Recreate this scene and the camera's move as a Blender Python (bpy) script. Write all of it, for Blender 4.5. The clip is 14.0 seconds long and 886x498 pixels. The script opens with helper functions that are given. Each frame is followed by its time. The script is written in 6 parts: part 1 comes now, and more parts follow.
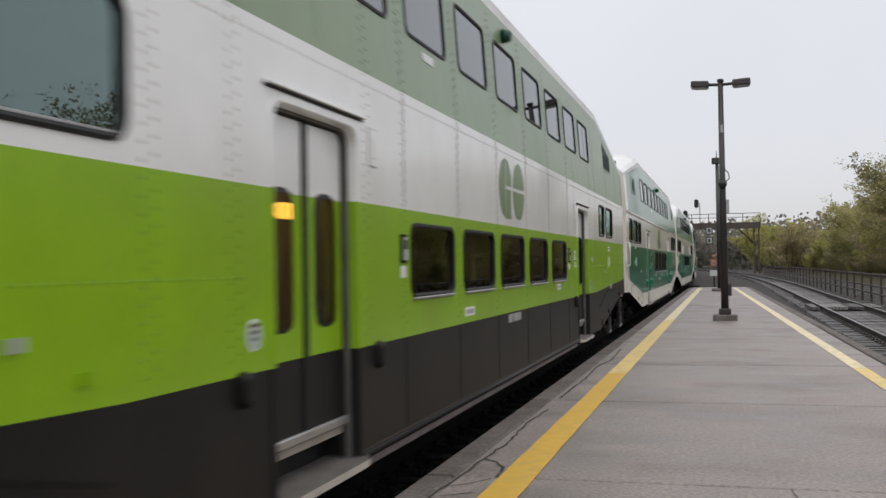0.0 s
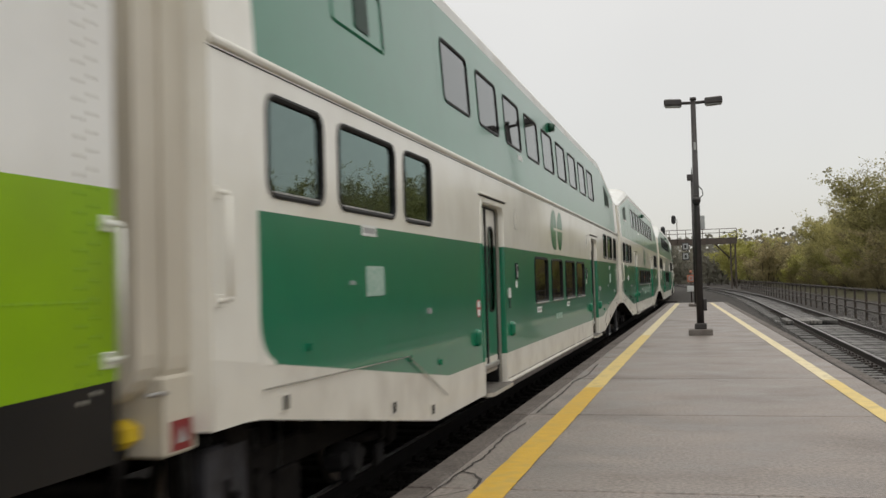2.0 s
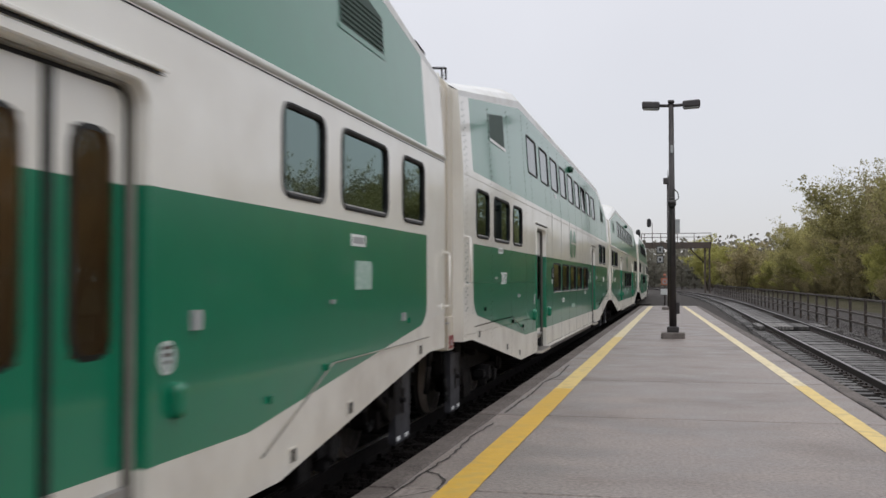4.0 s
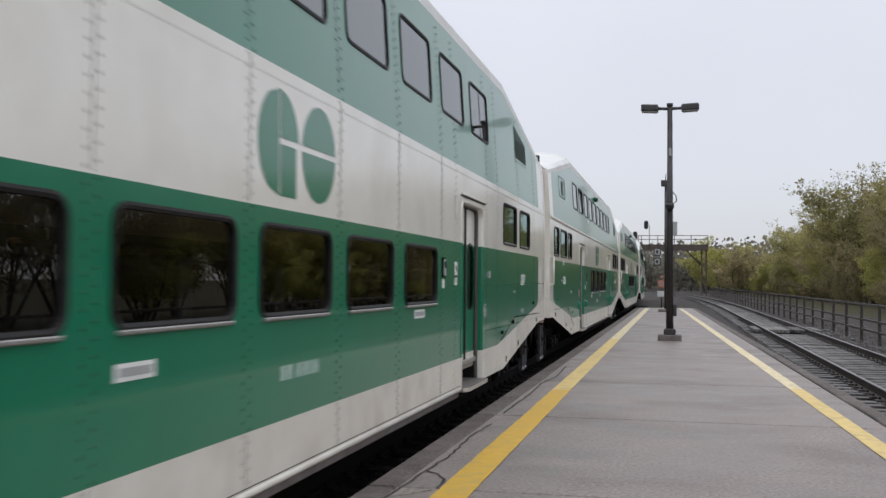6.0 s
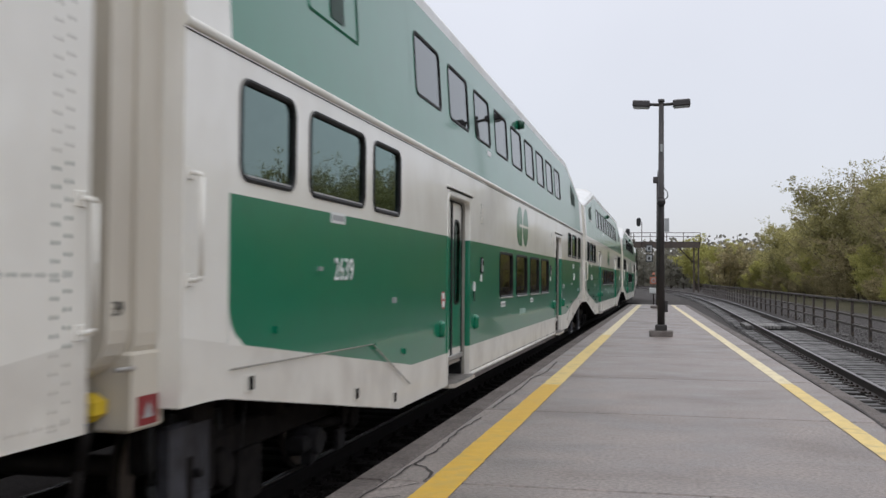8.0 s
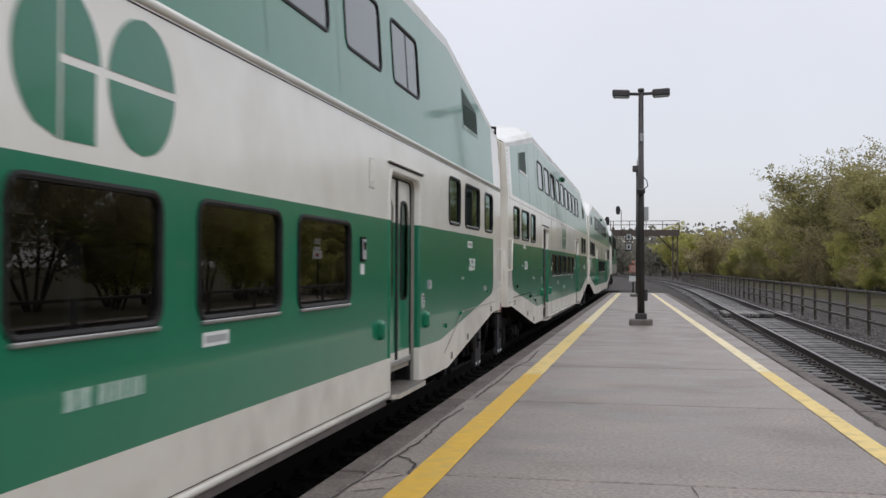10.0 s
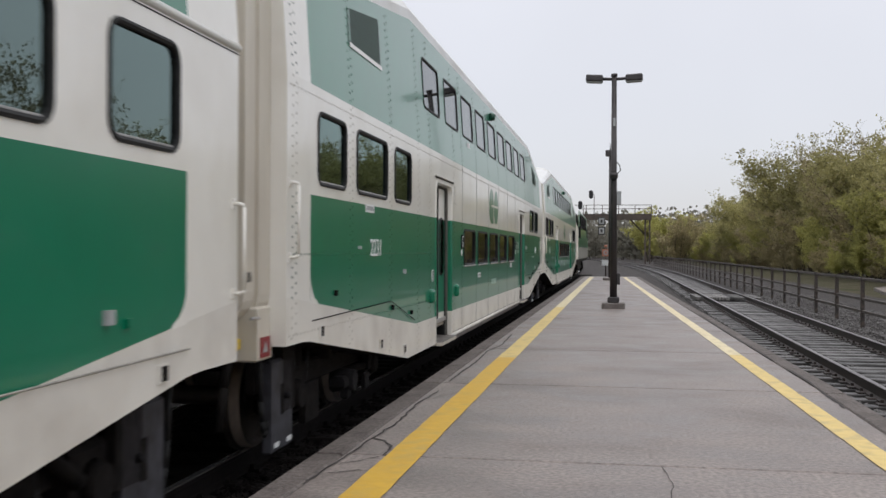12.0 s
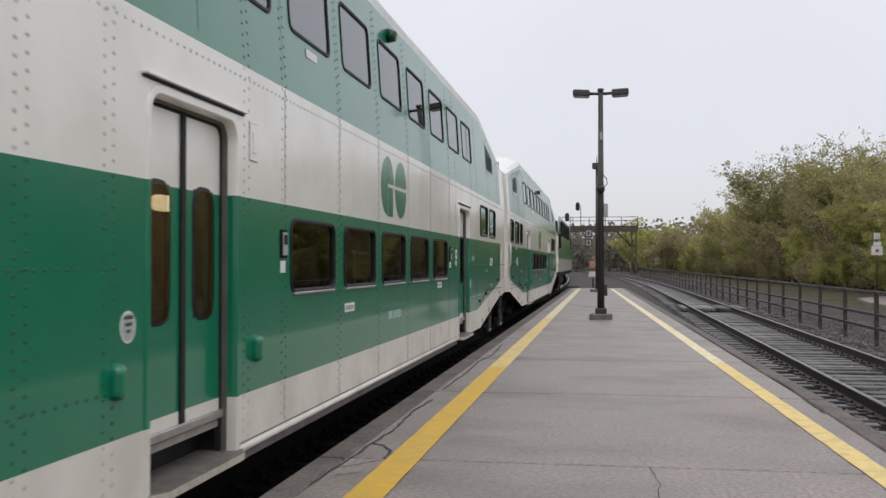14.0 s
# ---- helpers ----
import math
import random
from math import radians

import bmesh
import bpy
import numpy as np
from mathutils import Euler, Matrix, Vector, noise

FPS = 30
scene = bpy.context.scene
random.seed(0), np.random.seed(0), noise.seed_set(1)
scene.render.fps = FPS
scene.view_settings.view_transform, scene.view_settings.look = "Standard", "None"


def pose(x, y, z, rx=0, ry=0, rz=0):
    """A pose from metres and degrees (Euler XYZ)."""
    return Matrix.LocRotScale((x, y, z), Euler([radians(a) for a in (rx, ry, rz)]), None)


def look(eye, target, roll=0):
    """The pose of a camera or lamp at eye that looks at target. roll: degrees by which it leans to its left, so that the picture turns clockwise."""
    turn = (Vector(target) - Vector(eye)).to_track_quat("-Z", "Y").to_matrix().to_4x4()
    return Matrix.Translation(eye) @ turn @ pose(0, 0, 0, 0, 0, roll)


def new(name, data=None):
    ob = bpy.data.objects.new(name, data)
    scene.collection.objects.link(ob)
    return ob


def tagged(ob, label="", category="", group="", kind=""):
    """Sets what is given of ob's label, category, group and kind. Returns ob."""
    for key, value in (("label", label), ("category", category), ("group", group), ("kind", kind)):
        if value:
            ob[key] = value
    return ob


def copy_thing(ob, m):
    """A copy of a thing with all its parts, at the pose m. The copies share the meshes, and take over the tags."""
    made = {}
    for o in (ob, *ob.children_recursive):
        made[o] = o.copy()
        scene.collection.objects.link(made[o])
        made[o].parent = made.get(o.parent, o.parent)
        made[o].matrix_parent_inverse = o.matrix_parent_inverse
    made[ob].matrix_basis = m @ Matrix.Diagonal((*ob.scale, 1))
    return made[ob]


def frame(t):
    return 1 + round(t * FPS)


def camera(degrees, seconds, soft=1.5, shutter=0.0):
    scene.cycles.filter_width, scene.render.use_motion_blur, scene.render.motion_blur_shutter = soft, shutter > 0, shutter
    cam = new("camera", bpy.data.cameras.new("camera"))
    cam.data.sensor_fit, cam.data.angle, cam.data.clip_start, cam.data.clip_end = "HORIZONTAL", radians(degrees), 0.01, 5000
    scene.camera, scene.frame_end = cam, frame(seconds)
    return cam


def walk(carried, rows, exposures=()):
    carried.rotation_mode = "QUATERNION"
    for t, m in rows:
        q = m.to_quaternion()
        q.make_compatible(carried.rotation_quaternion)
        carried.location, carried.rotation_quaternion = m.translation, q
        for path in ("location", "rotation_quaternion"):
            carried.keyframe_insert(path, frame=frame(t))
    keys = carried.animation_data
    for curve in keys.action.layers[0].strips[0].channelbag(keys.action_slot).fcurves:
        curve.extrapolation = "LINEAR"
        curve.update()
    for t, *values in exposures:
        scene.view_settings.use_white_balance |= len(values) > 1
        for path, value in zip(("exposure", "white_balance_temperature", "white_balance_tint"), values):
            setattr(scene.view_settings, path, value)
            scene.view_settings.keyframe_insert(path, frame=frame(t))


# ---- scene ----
cam = camera(47.14, 14.0, shutter=0.35)
PATH = [
    (0, pose(-0.065, 0.196, 1.494, 90.95, 0.93, 15.59)),
    (0.5, pose(-0.021, 0.132, 1.525, 90.93, 1.24, 14.85)),
    (1, pose(-0.009, -0.081, 1.520, 91.66, 0.72, 13.75)),
    (1.5, pose(-0.067, -0.063, 1.516, 91.95, 1.53, 14.32)),
    (2, pose(0.011, -0.013, 1.488, 91.95, 1.50, 14.43)),
    (2.5, pose(-0.024, -0.217, 1.525, 92.41, 0.75, 14.79)),
    (3, pose(-0.005, -0.219, 1.529, 92.48, 0.75, 14.45)),
    (3.5, pose(0.014, 0.099, 1.476, 92.12, 0.35, 13.73)),
    (4, pose(0.018, 0.162, 1.475, 91.80, 0.10, 13.03)),
    (6.5, pose(-0.013, 0.016, 1.494, 91.77, -0.73, 12.80)),
    (7, pose(-0.023, -0.123, 1.536, 91.54, -1.08, 12.64)),
    (7.5, pose(0.006, 0.177, 1.559, 91.30, -0.98, 12.41)),
    (8, pose(0.031, 0.125, 1.449, 91.65, -0.42, 12.44)),
    (10.5, pose(0.012, 0.109, 1.478, 90.93, -0.16, 11.14)),
    (11, pose(0.015, 0.010, 1.467, 90.93, -0.13, 11.02)),
    (11.5, pose(0.012, -0.125, 1.493, 90.53, -0.45, 10.74)),
    (12, pose(0.014, 0.025, 1.483, 90.10, -0.25, 9.82)),
    (12.5, pose(0.046, 0.169, 1.478, 90.01, -0.07, 9.61)),
    (13, pose(0.022, 0.080, 1.473, 90.20, 0.18, 9.43)),
    (13.5, pose(0.026, -0.119, 1.487, 90.51, -0.01, 9.31)),
    (14, pose(0.001, -0.339, 1.482, 90.80, -0.04, 9.09)),
]
walk(cam, PATH, exposures=((0, 0.05, 6520, 10), (1, 0.03, 6700, 8), (2, 0.0, 7050, 6), (2.5, -0.02, 6900, 7), (3, -0.01, 6680, 9), (4.2, 0.0, 6480, 10),
                           (6.3, 0.03, 6270, 10), (8, 0.05, 6300, 10), (11, 0.06, 6400, 10), (14, 0.08, 6450, 10)))

# ---- world and light: an overcast spring day ----
RAIL_Z = -0.17          # rail top under the platform's top
LEFT_X = -3.80          # centre line of the train's track
RIGHT_X = 3.98          # centre line of the free track


def make_world():
    world = bpy.data.worlds.new("overcast_sky")
    scene.world = world
    world.use_nodes = True
    nt = world.node_tree
    nt.nodes.clear()
    out = nt.nodes.new("ShaderNodeOutputWorld")
    clear = nt.nodes.new("ShaderNodeTexSky")
    clear.sky_type, clear.sun_disc = "NISHITA", False
    clear.sun_elevation, clear.sun_rotation = radians(63), radians(143)
    bg_clear = nt.nodes.new("ShaderNodeBackground")
    bg_clear.inputs["Strength"].default_value = 0.02
    nt.links.new(clear.outputs[0], bg_clear.inputs[0])
    co = nt.nodes.new("ShaderNodeTexCoord")
    sep = nt.nodes.new("ShaderNodeSeparateXYZ")
    nt.links.new(co.outputs["Generated"], sep.inputs[0])
    ramp = nt.nodes.new("ShaderNodeValToRGB")
    ramp.color_ramp.elements[0].position, ramp.color_ramp.elements[0].color = 0.0, (0.575, 0.565, 0.59, 1)
    ramp.color_ramp.elements[1].position, ramp.color_ramp.elements[1].color = 1.0, (1.45, 1.44, 1.46, 1)
    e = ramp.color_ramp.elements.new(0.10)
    e.color = (0.685, 0.678, 0.71, 1)
    e = ramp.color_ramp.elements.new(0.35)
    e.color = (0.80, 0.795, 0.83, 1)
    e = ramp.color_ramp.elements.new(0.6)
    e.color = (1.10, 1.095, 1.12, 1)
    nt.links.new(sep.outputs["Z"], ramp.inputs[0])
    cloud = nt.nodes.new("ShaderNodeTexNoise")
    cloud.inputs["Scale"].default_value, cloud.inputs["Detail"].default_value = 2.2, 4
    nt.links.new(co.outputs["Generated"], cloud.inputs["Vector"])
    mul = nt.nodes.new("ShaderNodeMapRange")
    mul.inputs["To Min"].default_value, mul.inputs["To Max"].default_value = 0.86, 1.06
    nt.links.new(cloud.outputs["Fac"], mul.inputs["Value"])
    bg = nt.nodes.new("ShaderNodeBackground")
    nt.links.new(ramp.outputs[0], bg.inputs[0])
    nt.links.new(mul.outputs[0], bg.inputs[1])
    add = nt.nodes.new("ShaderNodeAddShader")
    nt.links.new(bg.outputs[0], add.inputs[0])
    nt.links.new(bg_clear.outputs[0], add.inputs[1])
    nt.links.new(add.outputs[0], out.inputs[0])


make_world()
sun = new("sun", bpy.data.lights.new("sun", "SUN"))
sun.data.energy, sun.data.angle, sun.data.color = 0.36, radians(40), (1.0, 0.96, 0.92)
sun.matrix_world = look((9, -12, 30), (0, 0, 0))


# ---- materials ----
def material(name, color, rough=0.6, metal=0.0, second=None, scale=6.0, detail=5.0, bump=0.0, bump_scale=60.0, coat=0.0, speckle=0.0,
             low=0.35, high=0.65, spec=0.5, stretch=(1, 1, 1), rand=0.0, rough2=None, grime=None, grime_scale=1.2):
    """Two-scale procedural surface: colour noise between two tones, an optional dirt layer, and fine relief."""
    m = bpy.data.materials.new(name)
    m.use_nodes = True
    nt = m.node_tree
    b = nt.nodes["Principled BSDF"]
    b.inputs["Roughness"].default_value, b.inputs["Metallic"].default_value = rough, metal
    b.inputs["Specular IOR Level"].default_value = spec
    if coat:
        b.inputs["Coat Weight"].default_value, b.inputs["Coat Roughness"].default_value = coat, 0.06
    co = nt.nodes.new("ShaderNodeTexCoord")
    mp = nt.nodes.new("ShaderNodeMapping")
    mp.inputs["Scale"].default_value = stretch
    nt.links.new(co.outputs["Object"], mp.inputs[0])
    n1 = nt.nodes.new("ShaderNodeTexNoise")
    n1.inputs["Scale"].default_value, n1.inputs["Detail"].default_value = scale, detail
    nt.links.new(mp.outputs[0], n1.inputs["Vector"])
    ramp = nt.nodes.new("ShaderNodeValToRGB")
    ramp.color_ramp.elements[0].position, ramp.color_ramp.elements[1].position = low, high
    ramp.color_ramp.elements[0].color = (*color, 1)
    ramp.color_ramp.elements[1].color = (*(second or [c * 0.9 for c in color]), 1)
    nt.links.new(n1.outputs["Fac"], ramp.inputs[0])
    last = ramp.outputs[0]
    if grime:
        n3 = nt.nodes.new("ShaderNodeTexNoise")
        n3.inputs["Scale"].default_value, n3.inputs["Detail"].default_value = grime_scale, 8
        nt.links.new(mp.outputs[0], n3.inputs["Vector"])
        r3 = nt.nodes.new("ShaderNodeMapRange")
        r3.inputs["From Min"].default_value, r3.inputs["From Max"].default_value = 0.48, 0.72
        nt.links.new(n3.outputs["Fac"], r3.inputs["Value"])
        mx = nt.nodes.new("ShaderNodeMixRGB")
        mx.inputs[2].default_value = (*grime, 1)
        nt.links.new(r3.outputs[0], mx.inputs[0])
        nt.links.new(last, mx.inputs[1])
        last = mx.outputs[0]
    if speckle:
        n4 = nt.nodes.new("ShaderNodeTexNoise")
        n4.inputs["Scale"].default_value, n4.inputs["Detail"].default_value = 30, 10
        nt.links.new(co.outputs["Object"], n4.inputs["Vector"])
        r4 = nt.nodes.new("ShaderNodeMapRange")
        r4.inputs["From Min"].default_value, r4.inputs["From Max"].default_value = 0.35, 0.65
        r4.inputs["To Min"].default_value, r4.inputs["To Max"].default_value = 1 - speckle, 1 + speckle
        nt.links.new(n4.outputs["Fac"], r4.inputs["Value"])
        h4 = nt.nodes.new("ShaderNodeHueSaturation")
        nt.links.new(r4.outputs[0], h4.inputs["Value"])
        nt.links.new(last, h4.inputs["Color"])
        last = h4.outputs[0]
    if rand:
        info = nt.nodes.new("ShaderNodeObjectInfo")
        rr = nt.nodes.new("ShaderNodeMapRange")
        rr.inputs["To Min"].default_value, rr.inputs["To Max"].default_value = 1 - rand, 1 + rand
        nt.links.new(info.outputs["Random"], rr.inputs["Value"])
        hs = nt.nodes.new("ShaderNodeHueSaturation")
        nt.links.new(rr.outputs[0], hs.inputs["Value"])
        nt.links.new(last, hs.inputs["Color"])
        last = hs.outputs[0]
    nt.links.new(last, b.inputs["Base Color"])
    if rough2 is not None:
        rm = nt.nodes.new("ShaderNodeMapRange")
        rm.inputs["From Min"].default_value, rm.inputs["From Max"].default_value = low, high
        rm.inputs["To Min"].default_value, rm.inputs["To Max"].default_value = rough, rough2
        nt.links.new(n1.outputs["Fac"], rm.inputs["Value"])
        nt.links.new(rm.outputs[0], b.inputs["Roughness"])
    if bump:
        n2 = nt.nodes.new("ShaderNodeTexNoise")
        n2.inputs["Scale"].default_value, n2.inputs["Detail"].default_value = bump_scale, 4
        nt.links.new(mp.outputs[0], n2.inputs["Vector"])
        bp = nt.nodes.new("ShaderNodeBump")
        bp.inputs["Strength"].default_value, bp.inputs["Distance"].default_value = bump, 0.02
        nt.links.new(n2.outputs["Fac"], bp.inputs["Height"])
        nt.links.new(bp.outputs[0], b.inputs["Normal"])
    return m


def glass(name, tint, ior=1.6, gloss=(0.72, 0.93, 0.89)):
    """Tinted window glass: what shows through is dimmed, the gloss follows Fresnel."""
    m = bpy.data.materials.new(name)
    m.use_nodes = True
    nt = m.node_tree
    nt.nodes.clear()
    out = nt.nodes.new("ShaderNodeOutputMaterial")
    tr = nt.nodes.new("ShaderNodeBsdfTransparent")
    tr.inputs[0].default_value = (*tint, 1)
    gl = nt.nodes.new("ShaderNodeBsdfGlossy")
    gl.inputs["Roughness"].default_value = 0.015
    gl.inputs["Color"].default_value = (*gloss, 1)
    fr = nt.nodes.new("ShaderNodeFresnel")
    fr.inputs["IOR"].default_value = ior
    mx = nt.nodes.new("ShaderNodeMixShader")
    nt.links.new(fr.outputs[0], mx.inputs[0])
    nt.links.new(tr.outputs[0], mx.inputs[1])
    nt.links.new(gl.outputs[0], mx.inputs[2])
    nt.links.new(mx.outputs[0], out.inputs[0])
    return m


def glow(name, color, strength):
    m = bpy.data.materials.new(name)
    m.use_nodes = True
    b = m.node_tree.nodes["Principled BSDF"]
    b.inputs["Base Color"].default_value = (*color, 1)
    b.inputs["Emission Color"].default_value = (*color, 1)
    b.inputs["Emission Strength"].default_value = strength
    return m


GREEN = material("green_paint", (0.001, 0.166, 0.085), 0.28, second=(0.001, 0.153, 0.078), scale=3, coat=0.5, spec=0.4, grime=(0.002, 0.160, 0.085), grime_scale=2, bump=0.03, bump_scale=2.5)
WHITE = material("cream_paint", (0.80, 0.785, 0.73), 0.35, second=(0.76, 0.74, 0.68), scale=2.5, coat=0.7, grime=(0.70, 0.675, 0.61), grime_scale=1.4, bump=0.03, bump_scale=2.5)
# Dimmer than cream_paint: lower-body shade put into the colour, plus blotchy soiling.
SKIRT_CREAM = material("shade_dimmed_skirt_cream", (0.66, 0.64, 0.585), 0.45, second=(0.60, 0.575, 0.52), scale=2.5, coat=0.15, grime=(0.50, 0.47, 0.42), grime_scale=1.8, bump=0.03, bump_scale=2.5)
LIME = material("lime_paint", (0.225, 0.41, 0.004), 0.34, second=(0.205, 0.375, 0.004), scale=3, coat=0.2, spec=0.35, grime=(0.205, 0.345, 0.008), bump=0.03, bump_scale=2.5)
SAGE = material("sage_paint", (0.155, 0.235, 0.105), 0.34, second=(0.145, 0.215, 0.098), scale=3, coat=0.2, bump=0.03, bump_scale=2.5)
NEWWHITE = material("fresh_white_paint", (0.78, 0.78, 0.76), 0.33, second=(0.74, 0.74, 0.72), scale=2.5, coat=0.6, grime=(0.68, 0.67, 0.64))
GRAPHITE = material("graphite_paint", (0.007, 0.0065, 0.0065), 0.5, second=(0.005, 0.0045, 0.0045), scale=3, coat=0.0, spec=0.25, grime=(0.012, 0.010, 0.009))
BEIGE = material("beige_end_paint", (0.62, 0.58, 0.50), 0.5, second=(0.55, 0.51, 0.43), scale=3, grime=(0.47, 0.43, 0.36), stretch=(1, 1, 0.3))
ROOF = material("roof_paint", (0.72, 0.73, 0.72), 0.45, second=(0.66, 0.66, 0.64), scale=2, grime=(0.55, 0.54, 0.50))
RUBBER = material("black_rubber", (0.010, 0.010, 0.010), 0.6, second=(0.018, 0.018, 0.018), scale=20, spec=0.25)
ALU = material("worn_aluminium", (0.42, 0.41, 0.40), 0.4, 0.7, second=(0.33, 0.32, 0.31), scale=12)
REVEAL = material("dirty_door_reveal", (0.30, 0.285, 0.25), 0.5, second=(0.20, 0.19, 0.165), scale=10, stretch=(1, 1, 0.3))
REVEAL_DARK = material("grimy_door_reveal", (0.13, 0.125, 0.11), 0.55, second=(0.085, 0.08, 0.07), scale=10, stretch=(1, 1, 0.3))
STEP_TOP = material("dirty_step_plate", (0.20, 0.185, 0.17), 0.5, 0.3, second=(0.13, 0.115, 0.105), scale=10, bump=0.4, bump_scale=80)
STEP_RIM = material("scuffed_step_rim", (0.50, 0.46, 0.40), 0.5, second=(0.34, 0.31, 0.27), scale=14)
# Under-frame dirt taken to near-black: under-floor shade is in the colour. Also black fittings.
DARK = material("shade_and_dirt_black", (0.006, 0.005, 0.005), 0.85, spec=0.1, second=(0.014, 0.012, 0.011), scale=9, bump=0.3)
WHEELS = material("wheel_steel", (0.055, 0.042, 0.036), 0.6, 0.3, second=(0.030, 0.024, 0.021), scale=10)
TREAD = material("bright_wheel_tread", (0.45, 0.38, 0.32), 0.45, 0.2, second=(0.36, 0.30, 0.25), scale=14)
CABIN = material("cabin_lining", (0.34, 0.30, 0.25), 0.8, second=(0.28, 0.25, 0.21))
# Darker copy of cabin_lining; the dimness behind the low windows is in its colour.
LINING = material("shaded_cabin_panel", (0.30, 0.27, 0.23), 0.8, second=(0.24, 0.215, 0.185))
# Grey gear with the under-floor shade put into its colour; reused on roof hand-holds.
GEAR = material("shade_darkened_gear", (0.016, 0.015, 0.016), 0.85, spec=0.2, second=(0.008, 0.007, 0.007), scale=8, bump=0.3)
PLATE = material("grey_step_plate", (0.052, 0.052, 0.060), 0.7, spec=0.3, second=(0.028, 0.026, 0.029), scale=8, bump=0.2)
EDGE = material("dirty_edge_concrete", (0.155, 0.132, 0.120), 0.75, spec=0.3, second=(0.100, 0.084, 0.076), scale=2.2, detail=9, bump=0.6, bump_scale=90, grime=(0.085, 0.070, 0.062), grime_scale=0.9, speckle=0.3)
SEAT = material("seat_cloth", (0.035, 0.05, 0.06), 0.9)
PANE = glass("tinted_window_glass", (0.13, 0.20, 0.185), 2.6)
PANE_UP = glass("upper_deck_glass", (0.08, 0.08, 0.08), 2.9, (0.92, 0.95, 0.95))
PANE_DOOR = glass("door_glass", (0.55, 0.50, 0.45), 1.4)
# Rivet tones, each darker than the paint it sits on.
RIVET_CREAM = material("dark_cream_rivet", (0.42, 0.40, 0.35), 0.5)
RIVET_GREEN = material("dark_green_rivet", (0.003, 0.055, 0.027), 0.5)
RIVET_LIME = material("dark_lime_rivet", (0.13, 0.27, 0.008), 0.5)
RIVET_SAGE = material("dark_sage_rivet", (0.10, 0.16, 0.08), 0.5)
PANE_DARK = glass("dark_window_glass", (0.30, 0.285, 0.26), 1.75, (0.95, 0.93, 0.9))
LABEL = material("white_label", (0.72, 0.73, 0.72), 0.5)
NOTICE = material("pale_round_notice", (0.42, 0.46, 0.45), 0.5, second=(0.30, 0.36, 0.35), scale=30)
LABEL_GREY = material("grey_label_print", (0.35, 0.36, 0.36), 0.5)
RED = material("red_label", (0.22, 0.014, 0.018), 0.5)
RED_FADED = material("faded_red_notice", (0.42, 0.07, 0.07), 0.5, second=(0.36, 0.08, 0.07), scale=20)
PALE_LIME = material("pale_number_panel", (0.46, 0.56, 0.30), 0.5, second=(0.36, 0.50, 0.18), scale=30)
PALE_GREEN = material("faded_number_panel", (0.40, 0.50, 0.45), 0.5, second=(0.22, 0.38, 0.31), scale=40)
ORANGE = material("faded_orange_paint", (0.52, 0.20, 0.13), 0.6, second=(0.45, 0.17, 0.11))
YELLOW = material("yellow_coupler_paint", (0.70, 0.50, 0.02), 0.5, second=(0.5, 0.34, 0.02))
PALE_LAMP = glow("pale_vestibule_lamp", (1.0, 0.86, 0.52), 0.9)
AMBER = glow("amber_door_lamp", (1.0, 0.55, 0.08), 2.5)
WARM = glow("warm_cabin_light", (1.0, 0.70, 0.40), 1.1)

CONCRETE = material("damp_concrete", (0.262, 0.221, 0.200), 0.60, second=(0.173, 0.143, 0.129), scale=1.5, detail=14, bump=0.22, bump_scale=170, grime=(0.150, 0.123, 0.110), grime_scale=0.6, rand=0.05, rough2=0.36, stretch=(0.8, 1, 1), speckle=0.30)
KERB = material("edge_concrete", (0.22, 0.195, 0.18), 0.7, second=(0.16, 0.14, 0.13), scale=3, detail=8, bump=0.5, bump_scale=90, grime=(0.12, 0.10, 0.09), speckle=0.3)
CRACK = material("crack_dirt", (0.045, 0.038, 0.035), 0.9)
LINE_Y = material("yellow_line_paint", (0.64, 0.385, 0.03), 0.55, second=(0.57, 0.335, 0.027), scale=9, detail=8, bump=0.2, bump_scale=120, grime=(0.50, 0.33, 0.07), grime_scale=5)
# Two paler yellows: grazing wet sheen on the lines put into the colour.
LINE_PALE = material("sheen_paled_line_paint", (0.74, 0.63, 0.39), 0.55, second=(0.67, 0.57, 0.35), scale=9, detail=8, bump=0.2, bump_scale=120, grime=(0.45, 0.37, 0.22), grime_scale=5)
LINE_MID = material("half_sheen_paled_line_paint", (0.70, 0.52, 0.18), 0.55, second=(0.63, 0.46, 0.155), scale=9, detail=8, bump=0.2, bump_scale=120, grime=(0.46, 0.35, 0.15), grime_scale=5)
BALLAST = material("wet_ballast", (0.028, 0.025, 0.024), 0.9, spec=0.15, second=(0.085, 0.077, 0.073), scale=22, detail=8, bump=1.0, bump_scale=28)
# Left track's ballast, stones and ties: shade under the train put into the colour.
SHADE_BALLAST = material("shade_black_ballast", (0.005, 0.004, 0.004), 0.95, spec=0.02, second=(0.014, 0.012, 0.011), scale=24, detail=8, bump=1.0, bump_scale=28)
STONE_DARK = material("shade_black_stone", (0.006, 0.005, 0.005), 0.85, spec=0.04, second=(0.016, 0.014, 0.013), scale=4, bump=0.3)
TIE_DARK = material("shade_black_tie_timber", (0.008, 0.007, 0.007), 0.9, spec=0.04, second=(0.018, 0.016, 0.015), scale=5, stretch=(0.6, 4, 2), bump=0.5, bump_scale=30, rand=0.2)
STONE = material("ballast_stone", (0.07, 0.063, 0.06), 0.7, second=(0.15, 0.14, 0.135), scale=4, bump=0.3)
